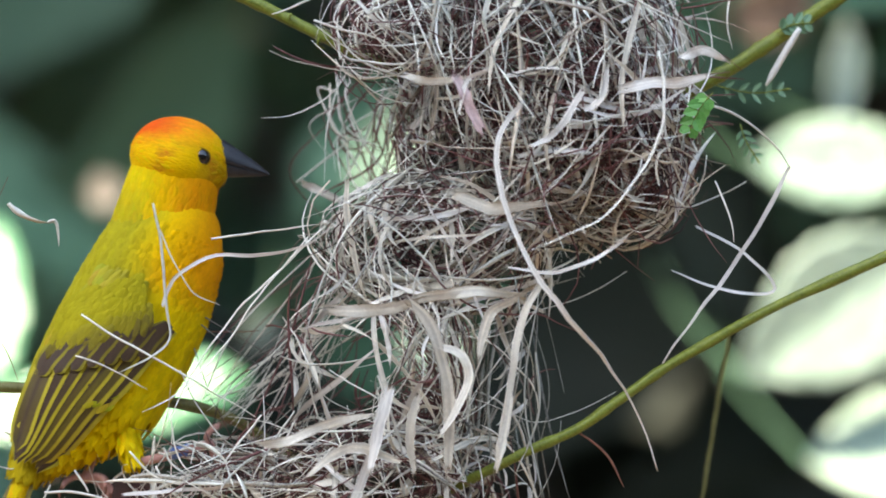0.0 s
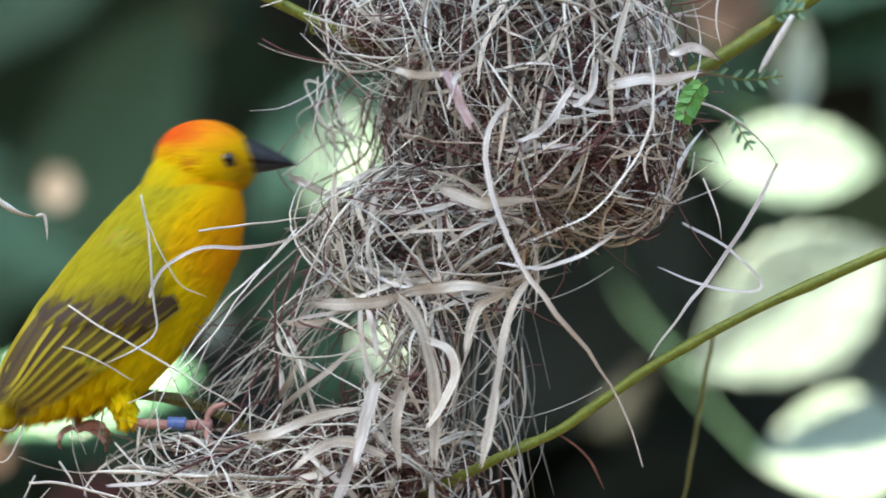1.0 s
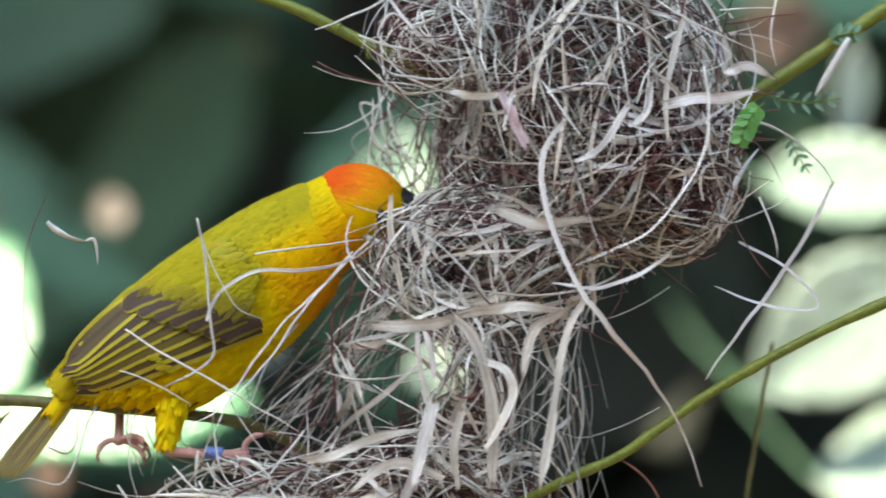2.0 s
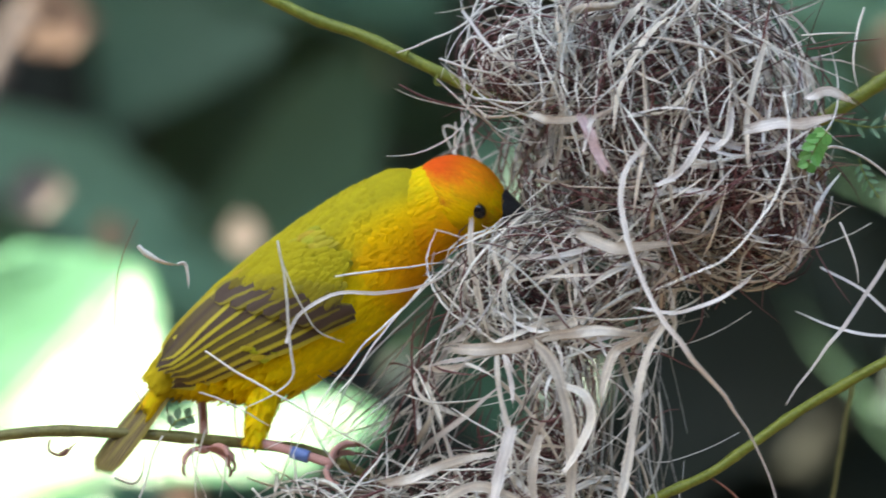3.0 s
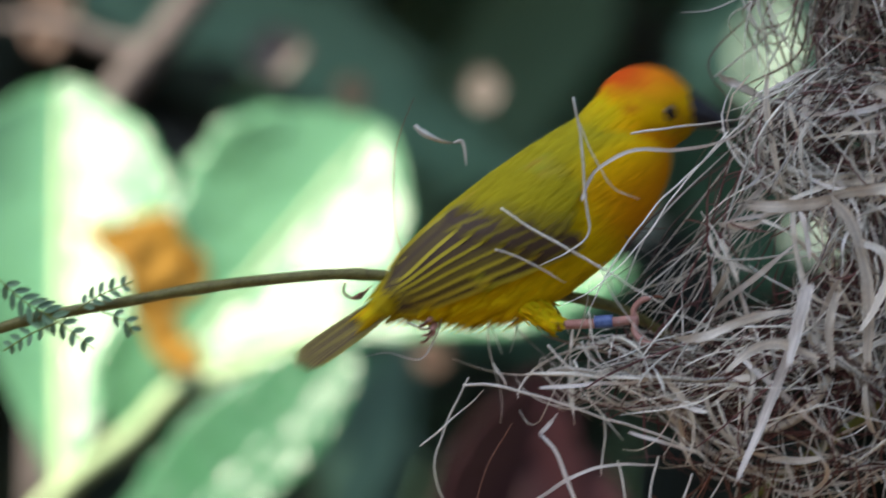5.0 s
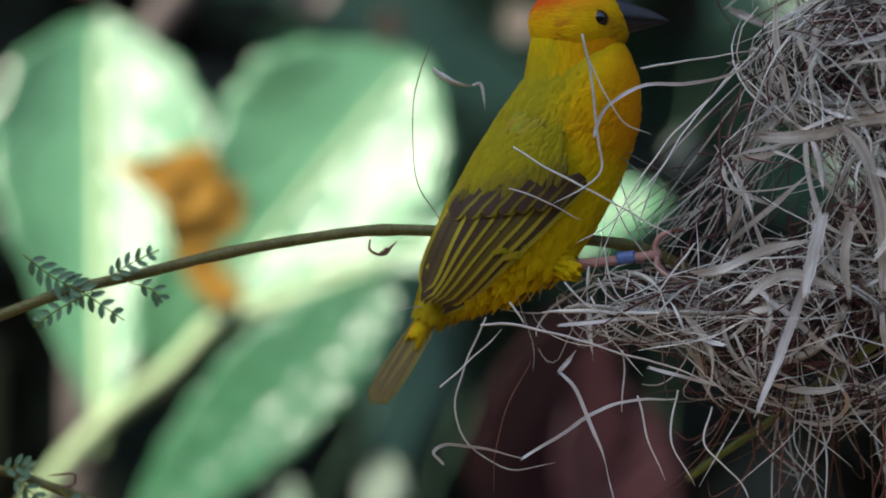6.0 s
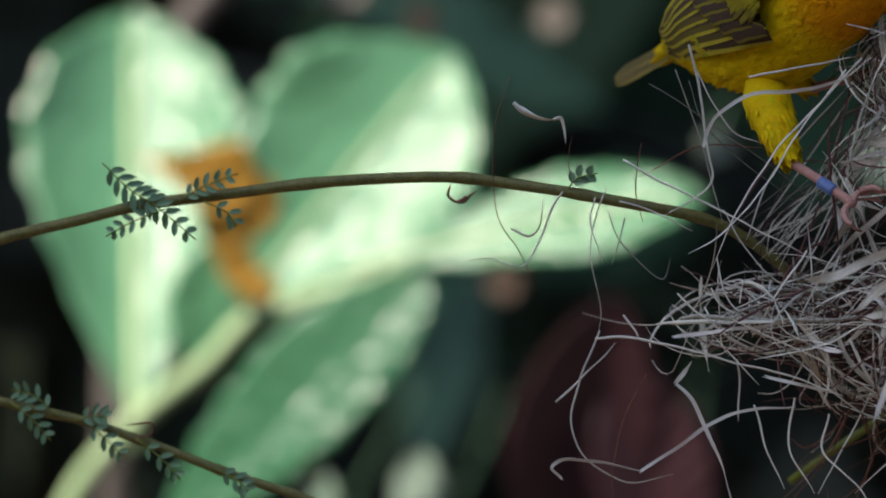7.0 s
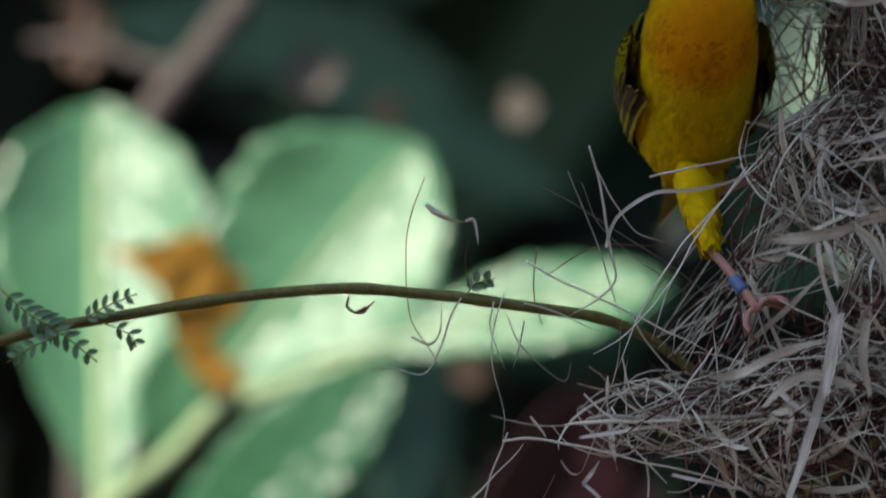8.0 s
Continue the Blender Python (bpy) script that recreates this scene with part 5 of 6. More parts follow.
        for _ in range(420):
            d = rng.uniform(-62, 100)
            o = rng.uniform(0, 105)
            f = -40 + (89 - d) * 0.86 + o
            if d < -0.9 * (125 - f) + 14:
                continue
            k = rng.uniform(0.95, 1.04)
            c = tuple(x * k for x in blend(blend(OLIVE, BROWN, rng.uniform(0.35, 0.85)), OLIVE, o / (34 + 55 * min(1.0, max(0.0, (-2 - d) / 30)))))
            feather(s, skin(f, d, sgn, 33 + rng.uniform(0, 2.5) - 0.15 * max(0, f - 40)), Vector((-1, 0, 0.1 + rng.normal() * 0.08)), Vector((0, sgn, 0.25)), rng.uniform(34, 54) * K, 21 * K, (c, c, tuple(min(1, x * 1.05) for x in c)), -0.08, 4)
        part("covert", s.mesh("covert"), M_PLUME, wing, "soft olive wing coverts")

    # tail: a narrow fan, held a little twisted, over long under-tail coverts
    s = Shape()
    v, fcs = ball((66 * K, 25 * K, 20 * K), (-285 * K, 0, 47 * K), 14, 18)
    s.add(v, fcs, DIM)
    for _ in range(120):
        f, a = rng.uniform(-320, -225), rng.uniform(0, 6.28)
        c = tuple(x * rng.uniform(0.85, 1.1) for x in blend(BRIGHT, DIM, 0.5))
        feather(s, (f * K, 22 * K * math.cos(a), (47 + 18 * math.sin(a)) * K), (-1, 0, 0), (0, math.cos(a), math.sin(a)), 40 * K, 12 * K, (c, c, c), -0.05, 3)
    tail = part("tail", s.mesh("tail"), M_PLUME, bird, "olive-brown tail feathers")
    twist = Matrix.Rotation(radians(48), 3, "X")
    for k in range(10):
        v = (k - 4.5) / 4.5
        s = Shape()
        at = twist @ Vector((0, v * 16 * K, 5 * (1 - abs(v)) * K)) + Vector((-250 * K, 0, 47 * K))
        feather(s, at, twist @ Vector((-1, v * 0.05, 0)) + Vector((0, 0, 0.05)), twist @ Vector((0, v * 0.3, 1)), (232 - 14 * abs(v)) * K, 22 * K, (BROWN, (0.24, 0.19, 0.05), (0.45, 0.37, 0.05)), -0.01, 8)
        part("feather", s.mesh("feather"), M_QUILL, tail)

    # thighs: feathered drumsticks, the knee at the origin, rising along z to the hip
    thighs = []
    for _ in range(2):
        s = Shape()
        zs = np.linspace(-8, 195, 16)

        def drum(z):
            return float(np.interp(z, (-8, 0, 25, 60, 105, 150, 195), (6, 16, 22, 29, 36, 40, 22)))

        v = [(drum(z) * 1.1 * math.cos(a) * K, drum(z) * 0.85 * math.sin(a) * K, z * K) for z in zs for a in np.linspace(0, 2 * math.pi, 25)[:-1]]
        fc = [(i * 24 + j, i * 24 + (j + 1) % 24, (i + 1) * 24 + (j + 1) % 24, (i + 1) * 24 + j) for i in range(15) for j in range(24)]
        s.add(v, fc + [tuple(range(24))[::-1]], BRIGHT)
        for _ in range(260):
            z, a = rng.uniform(2, 130), rng.uniform(0, 2 * math.pi)
            up = Vector((math.cos(a), math.sin(a), 0))
            c = tuple(x * rng.uniform(0.88, 1.08) for x in BRIGHT)
            feather(s, (drum(z) * 1.08 * math.cos(a) * K, drum(z) * 0.83 * math.sin(a) * K, z * K), Vector((rng.normal() * 0.15, rng.normal() * 0.15, -1)) + up * 0.08, up, rng.uniform(16, 26) * K, 9 * K, (c, c, c), -0.1, 3)
        thighs.append(part("thigh", s.mesh("thigh"), M_PLUME, bird, "yellow feathered thigh"))

    # legs: foot at the origin, shank rising along z
    def leg(ringed):
        L = 150 * K
        vs, fc = sweep(spline([(0, 0, 0), (0.0004, 0, L * 0.5), (0, 0, L)], 10), 17 * K, 15 * K, 10)
        ob = part("leg", mesh_of("leg", vs, fc), M_LEG, bird, "slender pink leg")
        for k, (dx, dy, ln) in enumerate(((1, -0.4, 46), (1, 0.0, 54), (1, 0.4, 46), (-1, 0.05, 38))):
            pts = [(0, 0, 0.001), (dx * ln * 0.45 * K, dy * ln * 0.45 * K, 0.0012), (dx * ln * 0.85 * K, dy * ln * 0.8 * K, -0.0012), (dx * ln * 0.95 * K, dy * ln * 0.9 * K, -0.004)]
            part("toe", mesh_of("toe", *sweep(spline(pts, 14), 11 * K, 10 * K, 8, taper=(1, 0.6))), M_LEG, ob)
            cl = [(dx * ln * 0.94 * K, dy * ln * 0.89 * K, -0.0036), (dx * ln * 1.0 * K, dy * ln * 0.95 * K, -0.006), (dx * ln * 0.9 * K, dy * ln * 0.85 * K, -0.008)]
            part("claw", mesh_of("claw", *sweep(spline(cl, 8), 6 * K, 5 * K, 6, taper=(1, 0.1))), M_TENDRIL, ob)
        if ringed:
            part("ring", mesh_of("ring", *sweep([(0, 0, 46 * K), (0, 0, 50 * K), (0, 0, 74 * K), (0, 0, 78 * K)], 23 * K, 22 * K, 16)), M_RING, ob, "bright blue leg ring")
        return ob

    return bird, neck, head, tail, thighs, leg(True), leg(False)


bird, neck, head, tail, thighs, leg_ringed, leg_far = build_bird()


# ---- what moves ----
def motions():
    def sway(ob, rows):
        x, y, z = ob.location
        walk(ob, [(t, pose(x + dx, y, z + dz)) for t, dx, dz in rows])

    x, y, z = PIVOT
    walk(nest, [(t, pose(x + dx, y, z + dz, 0, a, 0)) for t, dx, dz, a in [(0, -0.0097, 0.0022, -0.71), (0.5, 0.0019, -0.0006, 0.09), (1, 0.0005, 0.0031, -0.34), (1.2, -0.0073, 0.0030, -0.34), (2.3, 0.0027, 0.0030, -0.66), (2.5, 0.0000, 0.0000, -0.00), (3, -0.0135, 0.0026, 0.01), (3.5, -0.0043, 0.0033, -0.45), (4, -0.0014, 0.0053, 0.10), (4.5, -0.0151, 0.0002, 0.24), (5, 0.0026, -0.0017, 1.73), (5.2, 0.0039, 0.0015, 0.43), (6.3, -0.0079, -0.0028, 0.63), (6.5, -0.0037, -0.0038, 2.03), (7, 0.0147, -0.0045, -1.00), (7.5, -0.0079, -0.0032, -3.01), (8, -0.0045, -0.0045, -2.19)]])
    perch_sway = [(0, -0.0075, 0.0018), (0.5, 0.0041, -0.0010), (1, 0.0027, 0.0027), (1.2, -0.0051, 0.0027), (2.3, 0.0049, 0.0026), (2.5, 0.0000, 0.0000), (3, -0.0162, 0.0009), (3.5, -0.0019, 0.0001), (4, 0.0007, 0.0035), (4.5, -0.0172, -0.0047), (5, -0.0042, 0.0053), (5.2, 0.0070, -0.0008), (6.3, -0.0078, -0.0033), (6.5, -0.0072, 0.0021), (7, 0.0086, 0.0101), (7.5, -0.0136, 0.0048), (8, -0.0109, 0.0057)]
    sway(low_stem, perch_sway)
    x, y, z = perch_line[0]
    perch_rows = [(t, pose(x + dx, y, z + dz, 0, a, 0)) for t, dx, dz, a in [(0, -0.0024, -0.0189, -5.0), (0.5, 0.0092, -0.0217, -5.0), (1, 0.0078, -0.0180, -5.0), (1.2, 0.0000, -0.0180, -5.0), (2.3, 0.0100, -0.0181, -5.0), (2.5, 0.0051, -0.0207, -4.99), (3, -0.0109, -0.0205, -5.20), (3.5, 0.0035, -0.0211, -5.14), (4, 0.0057, -0.0154, -4.80), (4.5, -0.0118, -0.0253, -5.17), (5, -0.0007, -0.0015, -1.50), (5.2, 0.0030, -0.0060, -2.40), (6.3, -0.0048, -0.0200, -4.34), (6.5, -0.0059, -0.0068, -2.11), (7, 0.0064, 0.0194, 2.08), (7.5, -0.0140, 0.0024, -0.63), (8, -0.0119, 0.0046, -0.37)]]
    walk(perch, perch_rows)
    drift = {0: (-0.0987, 1.5021), 0.5: (-0.0882, 1.5024), 1: (-0.0882, 1.5027), 1.2: (-0.0900, 1.5025), 2.3: (-0.0895, 1.5023), 2.5: (-0.0903, 1.5023), 3: (-0.1013, 1.5023), 3.5: (-0.0954, 1.5016), 4: (-0.0881, 1.5029), 4.5: (-0.1090, 1.4950), 5: (-0.0912, 1.4957), 5.2: (-0.0920, 1.4950), 6.3: (-0.0989, 1.4928), 6.5: (-0.0959, 1.4954), 7: (-0.0836, 1.4805), 7.5: (-0.1036, 1.4771), 8: (-0.0994, 1.4781)}
    walk(dry_curl, [(t, m.inverted() @ pose(drift[t][0], CURL[1], drift[t][1])) for t, m in perch_rows])
    sway(right_stem, [(0, -0.0099, 0.0056), (0.5, 0.0016, 0.0003), (1, -0.0016, 0.0044), (1.2, -0.0069, 0.0037), (2.3, 0.0017, 0.0025), (2.5, 0.0000, 0.0000), (3, -0.0121, 0.0043), (3.5, -0.0034, 0.0029), (4, -0.0005, 0.0049), (4.5, -0.0142, -0.0001), (5, 0.0035, -0.0021), (5.2, 0.0048, 0.0011), (6.3, -0.0069, -0.0031), (6.5, -0.0028, -0.0042), (7, 0.0156, -0.0049), (7.5, -0.0070, -0.0036), (8, -0.0035, -0.0049)])
    upper_sway = [(0, -0.0108, -0.0011), (0.5, 0.0002, -0.0009), (1, 0.0011, 0.0024), (1.2, -0.0093, 0.0014), (2.3, 0.0042, 0.0012), (2.5, 0.0000, 0.0000), (3, -0.0165, 0.0003), (3.5, -0.0037, 0.0013), (4, -0.0003, 0.0032), (4.5, -0.0140, -0.0018), (5, 0.0037, -0.0038), (5.2, 0.0050, -0.0005), (6.3, -0.0067, -0.0048), (6.5, -0.0026, -0.0058), (7, 0.0158, -0.0066), (7.5, -0.0068, -0.0053), (8, -0.0033, -0.0066)]
    sway(left_stem, upper_sway)
    sway(upper_right, upper_sway)

    # bird: time, trunk place, trunk turn, head place, head turn, droop of the tail
    rows = [
    (0, (-0.0738, 0.0000, 1.4661), (0, -62.9, 0), (-0.0568, 0.0000, 1.5195), (0, 16.1, 0), 6),
    (0.04, (-0.0738, 0.0000, 1.4661), (0, -62.9, 0), (-0.0568, 0.0000, 1.5195), (0, 16.1, 0), 6),
    (0.1, (-0.0618, 0.0000, 1.4732), (0, -44, 0), (-0.0278, 0.0000, 1.5158), (0, 12, 0), 11.4),
    (0.2, (-0.0581, 0.0000, 1.4758), (0, -42.1, 0), (-0.0230, 0.0000, 1.5145), (5, 17.9, 0), 13.2),
    (0.3, (-0.0558, 0.0000, 1.4743), (0, -41.1, 0), (-0.0195, 0.0000, 1.5130), (0, 21.9, 0), 14.1),
    (0.4, (-0.0584, 0.0000, 1.4752), (0, -50.2, 0), (-0.0257, 0.0000, 1.5167), (0, 13.8, 0), 6),
    (0.5, (-0.0518, 0.0000, 1.4784), (0, -46.1, 0), (-0.0157, 0.0000, 1.5179), (22, 13.8, 0), 9.7),
    (0.6, (-0.0477, 0.0000, 1.4780), (0, -42.2, 0), (-0.0084, 0.0000, 1.5161), (22, 19.8, 0), 13.2),
    (0.7, (-0.0594, 0.0000, 1.4664), (0, -47.2, 10), (-0.0346, 0.0000, 1.5012), (0, 4.8, 10), 8.7),
    (0.8, (-0.0595, 0.0000, 1.4606), (0, -62.2, 0), (-0.0431, 0.0000, 1.5115), (0, -3.2, 0), 6),
    (0.9, (-0.0624, 0.0000, 1.4648), (0, -58.1, 0), (-0.0442, 0.0000, 1.5133), (0, -0.1, 0), 6),
    (1, (-0.0586, 0.0000, 1.4754), (0, -51.3, 0), (-0.0356, 0.0000, 1.5177), (6, 7.9, 0), 6),
    (1.1, (-0.0500, 0.0000, 1.4805), (0, -46, 0), (-0.0144, 0.0000, 1.5215), (12, 8, 0), 9.6),
    (1.2, (-0.0484, 0.0000, 1.4802), (0, -44, 0), (-0.0115, 0.0000, 1.5199), (22, 14, 0), 11.4),
    (2.3, (-0.0522, 0.0000, 1.4775), (0, -34.8, 0), (-0.0073, 0.0000, 1.5084), (22, 15.2, 0), 19.5),
    (2.4, (-0.0662, 0.0000, 1.4758), (0, -45.8, 5), (-0.0329, 0.0000, 1.5163), (0, 10.2, 5), 9.6),
    (2.5, (-0.0698, 0.0000, 1.4765), (0, -56.5, 0), (-0.0558, 0.0000, 1.5240), (4, 9.3, 0), 6),
    (2.6, (-0.0700, 0.0000, 1.4767), (0, -54.7, 0), (-0.0548, 0.0000, 1.5227), (0, 8.3, 0), 6),
    (2.7, (-0.0635, 0.0000, 1.4816), (0, -48.6, 0), (-0.0324, 0.0000, 1.5226), (12, 8.4, 0), 6.9),
    (2.8, (-0.0604, 0.0000, 1.4842), (0, -44.6, 0), (-0.0245, 0.0000, 1.5251), (15, 20.4, 0), 10.5),
    (2.9, (-0.0615, 0.0000, 1.4876), (0, -41.6, 0), (-0.0226, 0.0000, 1.5255), (18, 22.4, 0), 13.2),
    (3, (-0.0610, 0.0000, 1.4893), (0, -37.6, 0), (-0.0148, 0.0000, 1.5200), (18, 28.4, 0), 16.8),
    (3.1, (-0.0795, 0.0000, 1.4697), (0, -46.6, 8), (-0.0518, 0.0000, 1.5052), (0, 3.4, 25), 8.7),
    (3.2, (-0.0782, 0.0000, 1.4711), (0, -51.6, 0), (-0.0514, 0.0000, 1.5129), (0, -1.6, 0), 6),
    (3.3, (-0.0714, 0.0000, 1.4748), (0, -52.6, 0), (-0.0453, 0.0000, 1.5174), (0, -2.6, 0), 6),
    (3.4, (-0.0671, 0.0000, 1.4749), (0, -53.6, 0), (-0.0417, 0.0000, 1.5183), (0, -2.6, 0), 6),
    (3.5, (-0.0622, 0.0000, 1.4766), (0, -47.2, 0), (-0.0286, 0.0000, 1.5173), (4, 26.5, 0), 8.1),
    (3.6, (-0.0579, 0.0000, 1.4785), (0, -42.4, 0), (-0.0172, 0.0000, 1.5146), (15, 22.6, 0), 12.3),
    (3.7, (-0.0642, 0.0000, 1.4745), (0, -35.3, 0), (-0.0203, 0.0000, 1.5063), (0, 15.7, 0), 18.6),
    (3.8, (-0.0807, 0.0000, 1.4654), (0, -32.2, 0), (-0.0387, 0.0000, 1.4955), (0, 5.8, 0), 21.3),
    (3.9, (-0.0795, 0.0000, 1.4714), (0, -54, 25), (-0.0606, 0.0000, 1.5073), (0, 6, 30), 1),
    (4, (-0.0785, 0.0000, 1.4787), (0, -64.9, 50), (-0.0744, -0.0040, 1.5163), (0, 5.1, 110), 1),
    (4.1, (-0.0830, 0.0000, 1.4753), (0, -48.8, 48), (-0.0684, 0.0120, 1.5102), (0, -1.8, 70), 1),
    (4.2, (-0.0849, 0.0000, 1.4722), (0, -48.7, 48), (-0.0704, 0.0110, 1.5093), (0, -3.7, 75), 1),
    (4.3, (-0.0857, 0.0000, 1.4687), (0, -52.6, 16), (-0.0630, 0.0000, 1.5110), (0, -1.6, 25), 1),
    (4.4, (-0.0859, 0.0000, 1.4682), (0, -50.5, 4), (-0.0626, 0.0000, 1.5128), (0, -0.5, 5), 1),
    (4.5, (-0.0856, 0.0000, 1.4676), (0, -46.9, 0), (-0.0631, 0.0000, 1.5124), (0, 1.5, 0), 1),
    (4.6, (-0.0852, 0.0000, 1.4656), (0, -47.4, 0), (-0.0598, 0.0000, 1.5110), (0, 1.6, -8), 1),
    (4.7, (-0.0844, 0.0000, 1.4654), (0, -49.2, 0), (-0.0572, 0.0000, 1.5110), (0, 4.8, 0), 1),
    (4.8, (-0.0743, 0.0000, 1.4682), (0, -48.1, 0), (-0.0420, 0.0000, 1.5145), (0, 9.9, 0), 1),
    (4.9, (-0.0556, 0.0000, 1.4807), (0, -36, 0), (-0.0106, 0.0000, 1.5122), (12, 27, 0), 1),
    (5, (-0.0662, 0.0000, 1.4676), (0, -34.1, 0), (-0.0310, 0.0000, 1.5025), (10, 20.1, 0), 1),
    (5.1, (-0.0824, 0.0000, 1.4572), (0, -44.8, 0), (-0.0509, 0.0000, 1.4959), (0, 7.2, 10), 1),
    (5.2, (-0.0772, 0.0000, 1.4538), (0, -64.7, 0), (-0.0593, 0.0000, 1.5059), (0, 0.3, 0), 1),
    (6.3, (-0.0762, 0.0000, 1.4618), (0, -48.6, 0), (-0.0566, 0.0000, 1.5060), (0, 10.6, 0), 1),
    (6.4, (-0.0637, 0.0000, 1.4740), (0, -44.3, -10), (-0.0372, 0.0000, 1.5083), (0, 7.7, 0), 1),
    (6.5, (-0.0263, 0.0000, 1.5205), (0, -38, -50), (-0.0049, 0.0000, 1.5412), (0, 0, -10), 0),
    (6.7, (-0.0190, 0.0000, 1.5038), (0, -22, -45), (0.0095, 0.0000, 1.5057), (0, 10, -10), 0),
    (7, (-0.0115, 0.0000, 1.5080), (0, -20, -48), (0.0189, 0.0000, 1.5179), (0, 10, -10), 0),
    (7.3, (-0.0140, 0.0000, 1.5083), (0, -45, -50), (0.0094, 0.0000, 1.5327), (0, 10, -10), 0),
    (7.5, (-0.0216, 0.0000, 1.5134), (0, -38, -68), (-0.0023, 0.0000, 1.5306), (0, 20, -10), 0),
    (7.75, (-0.0245, 0.0000, 1.5125), (0, -38, -76), (-0.0143, 0.0000, 1.5450), (0, 0, -30), 0),
    (8, (-0.0273, 0.0000, 1.5136), (0, -38, -80), (-0.0220, 0.0000, 1.5469), (0, 0, -40), 0)]
    # feet: time, ringed foot and its knee, other foot and its knee
    feet = [
    (0, (-0.0466, -0.0120, 1.4363), (-0.0665, -0.0080, 1.4312), (-0.0848, 0.0000, 1.4251), (-0.0827, 0.0080, 1.4330)),
    (0.04, (-0.0458, -0.0120, 1.4363), (-0.0659, -0.0080, 1.4319), (-0.0839, 0.0000, 1.4262), (-0.0821, 0.0080, 1.4340)),
    (0.1, (-0.0446, -0.0120, 1.4364), (-0.0650, -0.0080, 1.4330), (-0.0824, 0.0000, 1.4280), (-0.0810, 0.0080, 1.4356)),
    (0.2, (-0.0425, -0.0120, 1.4365), (-0.0634, -0.0080, 1.4349), (-0.0801, 0.0000, 1.4308), (-0.0793, 0.0080, 1.4381)),
    (0.3, (-0.0404, -0.0120, 1.4366), (-0.0618, -0.0080, 1.4367), (-0.0777, 0.0000, 1.4337), (-0.0777, 0.0080, 1.4407)),
    (0.4, (-0.0384, -0.0120, 1.4367), (-0.0602, -0.0080, 1.4385), (-0.0754, 0.0000, 1.4366), (-0.0760, 0.0080, 1.4433)),
    (0.5, (-0.0363, -0.0120, 1.4368), (-0.0586, -0.0080, 1.4404), (-0.0730, 0.0000, 1.4395), (-0.0743, 0.0080, 1.4459)),
    (0.6, (-0.0357, -0.0120, 1.4376), (-0.0585, -0.0080, 1.4406), (-0.0729, 0.0000, 1.4394), (-0.0741, 0.0080, 1.4457)),
    (0.7, (-0.0350, -0.0120, 1.4384), (-0.0583, -0.0080, 1.4408), (-0.0727, 0.0000, 1.4393), (-0.0740, 0.0080, 1.4456)),
    (0.8, (-0.0344, -0.0120, 1.4392), (-0.0582, -0.0080, 1.4410), (-0.0726, 0.0000, 1.4392), (-0.0738, 0.0080, 1.4455)),
    (0.9, (-0.0337, -0.0120, 1.4400), (-0.0580, -0.0080, 1.4412), (-0.0724, 0.0000, 1.4391), (-0.0737, 0.0080, 1.4454)),
    (1, (-0.0331, -0.0120, 1.4408), (-0.0579, -0.0080, 1.4414), (-0.0723, 0.0000, 1.4389), (-0.0735, 0.0080, 1.4453)),
    (1.1, (-0.0334, -0.0120, 1.4406), (-0.0581, -0.0080, 1.4412), (-0.0725, 0.0000, 1.4391), (-0.0737, 0.0080, 1.4454)),
    (1.2, (-0.0338, -0.0120, 1.4404), (-0.0583, -0.0080, 1.4411), (-0.0728, 0.0000, 1.4392), (-0.0739, 0.0080, 1.4455)),
    (2.3, (-0.0373, -0.0120, 1.4380), (-0.0607, -0.0080, 1.4390), (-0.0759, 0.0000, 1.4406), (-0.0764, 0.0080, 1.4470)),
    (2.4, (-0.0377, -0.0120, 1.4377), (-0.0610, -0.0080, 1.4388), (-0.0761, 0.0000, 1.4407), (-0.0766, 0.0080, 1.4471)),
    (2.5, (-0.0380, -0.0120, 1.4375), (-0.0612, -0.0080, 1.4386), (-0.0764, 0.0000, 1.4409), (-0.0768, 0.0080, 1.4472)),
    (2.6, (-0.0408, -0.0120, 1.4385), (-0.0635, -0.0080, 1.4406), (-0.0793, 0.0000, 1.4419), (-0.0798, 0.0080, 1.4491)),
    (2.7, (-0.0437, -0.0120, 1.4395), (-0.0659, -0.0080, 1.4426), (-0.0822, 0.0000, 1.4429), (-0.0828, 0.0080, 1.4509)),
    (2.8, (-0.0466, -0.0120, 1.4405), (-0.0683, -0.0080, 1.4446), (-0.0851, 0.0000, 1.4439), (-0.0858, 0.0080, 1.4527)),
    (2.9, (-0.0494, -0.0120, 1.4414), (-0.0706, -0.0080, 1.4465), (-0.0880, 0.0000, 1.4449), (-0.0888, 0.0080, 1.4546)),
    (3, (-0.0523, -0.0120, 1.4424), (-0.0730, -0.0080, 1.4485), (-0.0908, 0.0000, 1.4459), (-0.0918, 0.0080, 1.4564)),
    (3.1, (-0.0496, -0.0120, 1.4417), (-0.0712, -0.0080, 1.4470), (-0.0885, 0.0000, 1.4440), (-0.0895, 0.0080, 1.4547)),
    (3.2, (-0.0470, -0.0120, 1.4410), (-0.0694, -0.0080, 1.4455), (-0.0862, 0.0000, 1.4422), (-0.0872, 0.0080, 1.4531)),
    (3.3, (-0.0444, -0.0120, 1.4403), (-0.0676, -0.0080, 1.4441), (-0.0839, 0.0000, 1.4404), (-0.0850, 0.0080, 1.4514)),
    (3.4, (-0.0418, -0.0120, 1.4396), (-0.0658, -0.0080, 1.4426), (-0.0816, 0.0000, 1.4386), (-0.0827, 0.0080, 1.4497)),
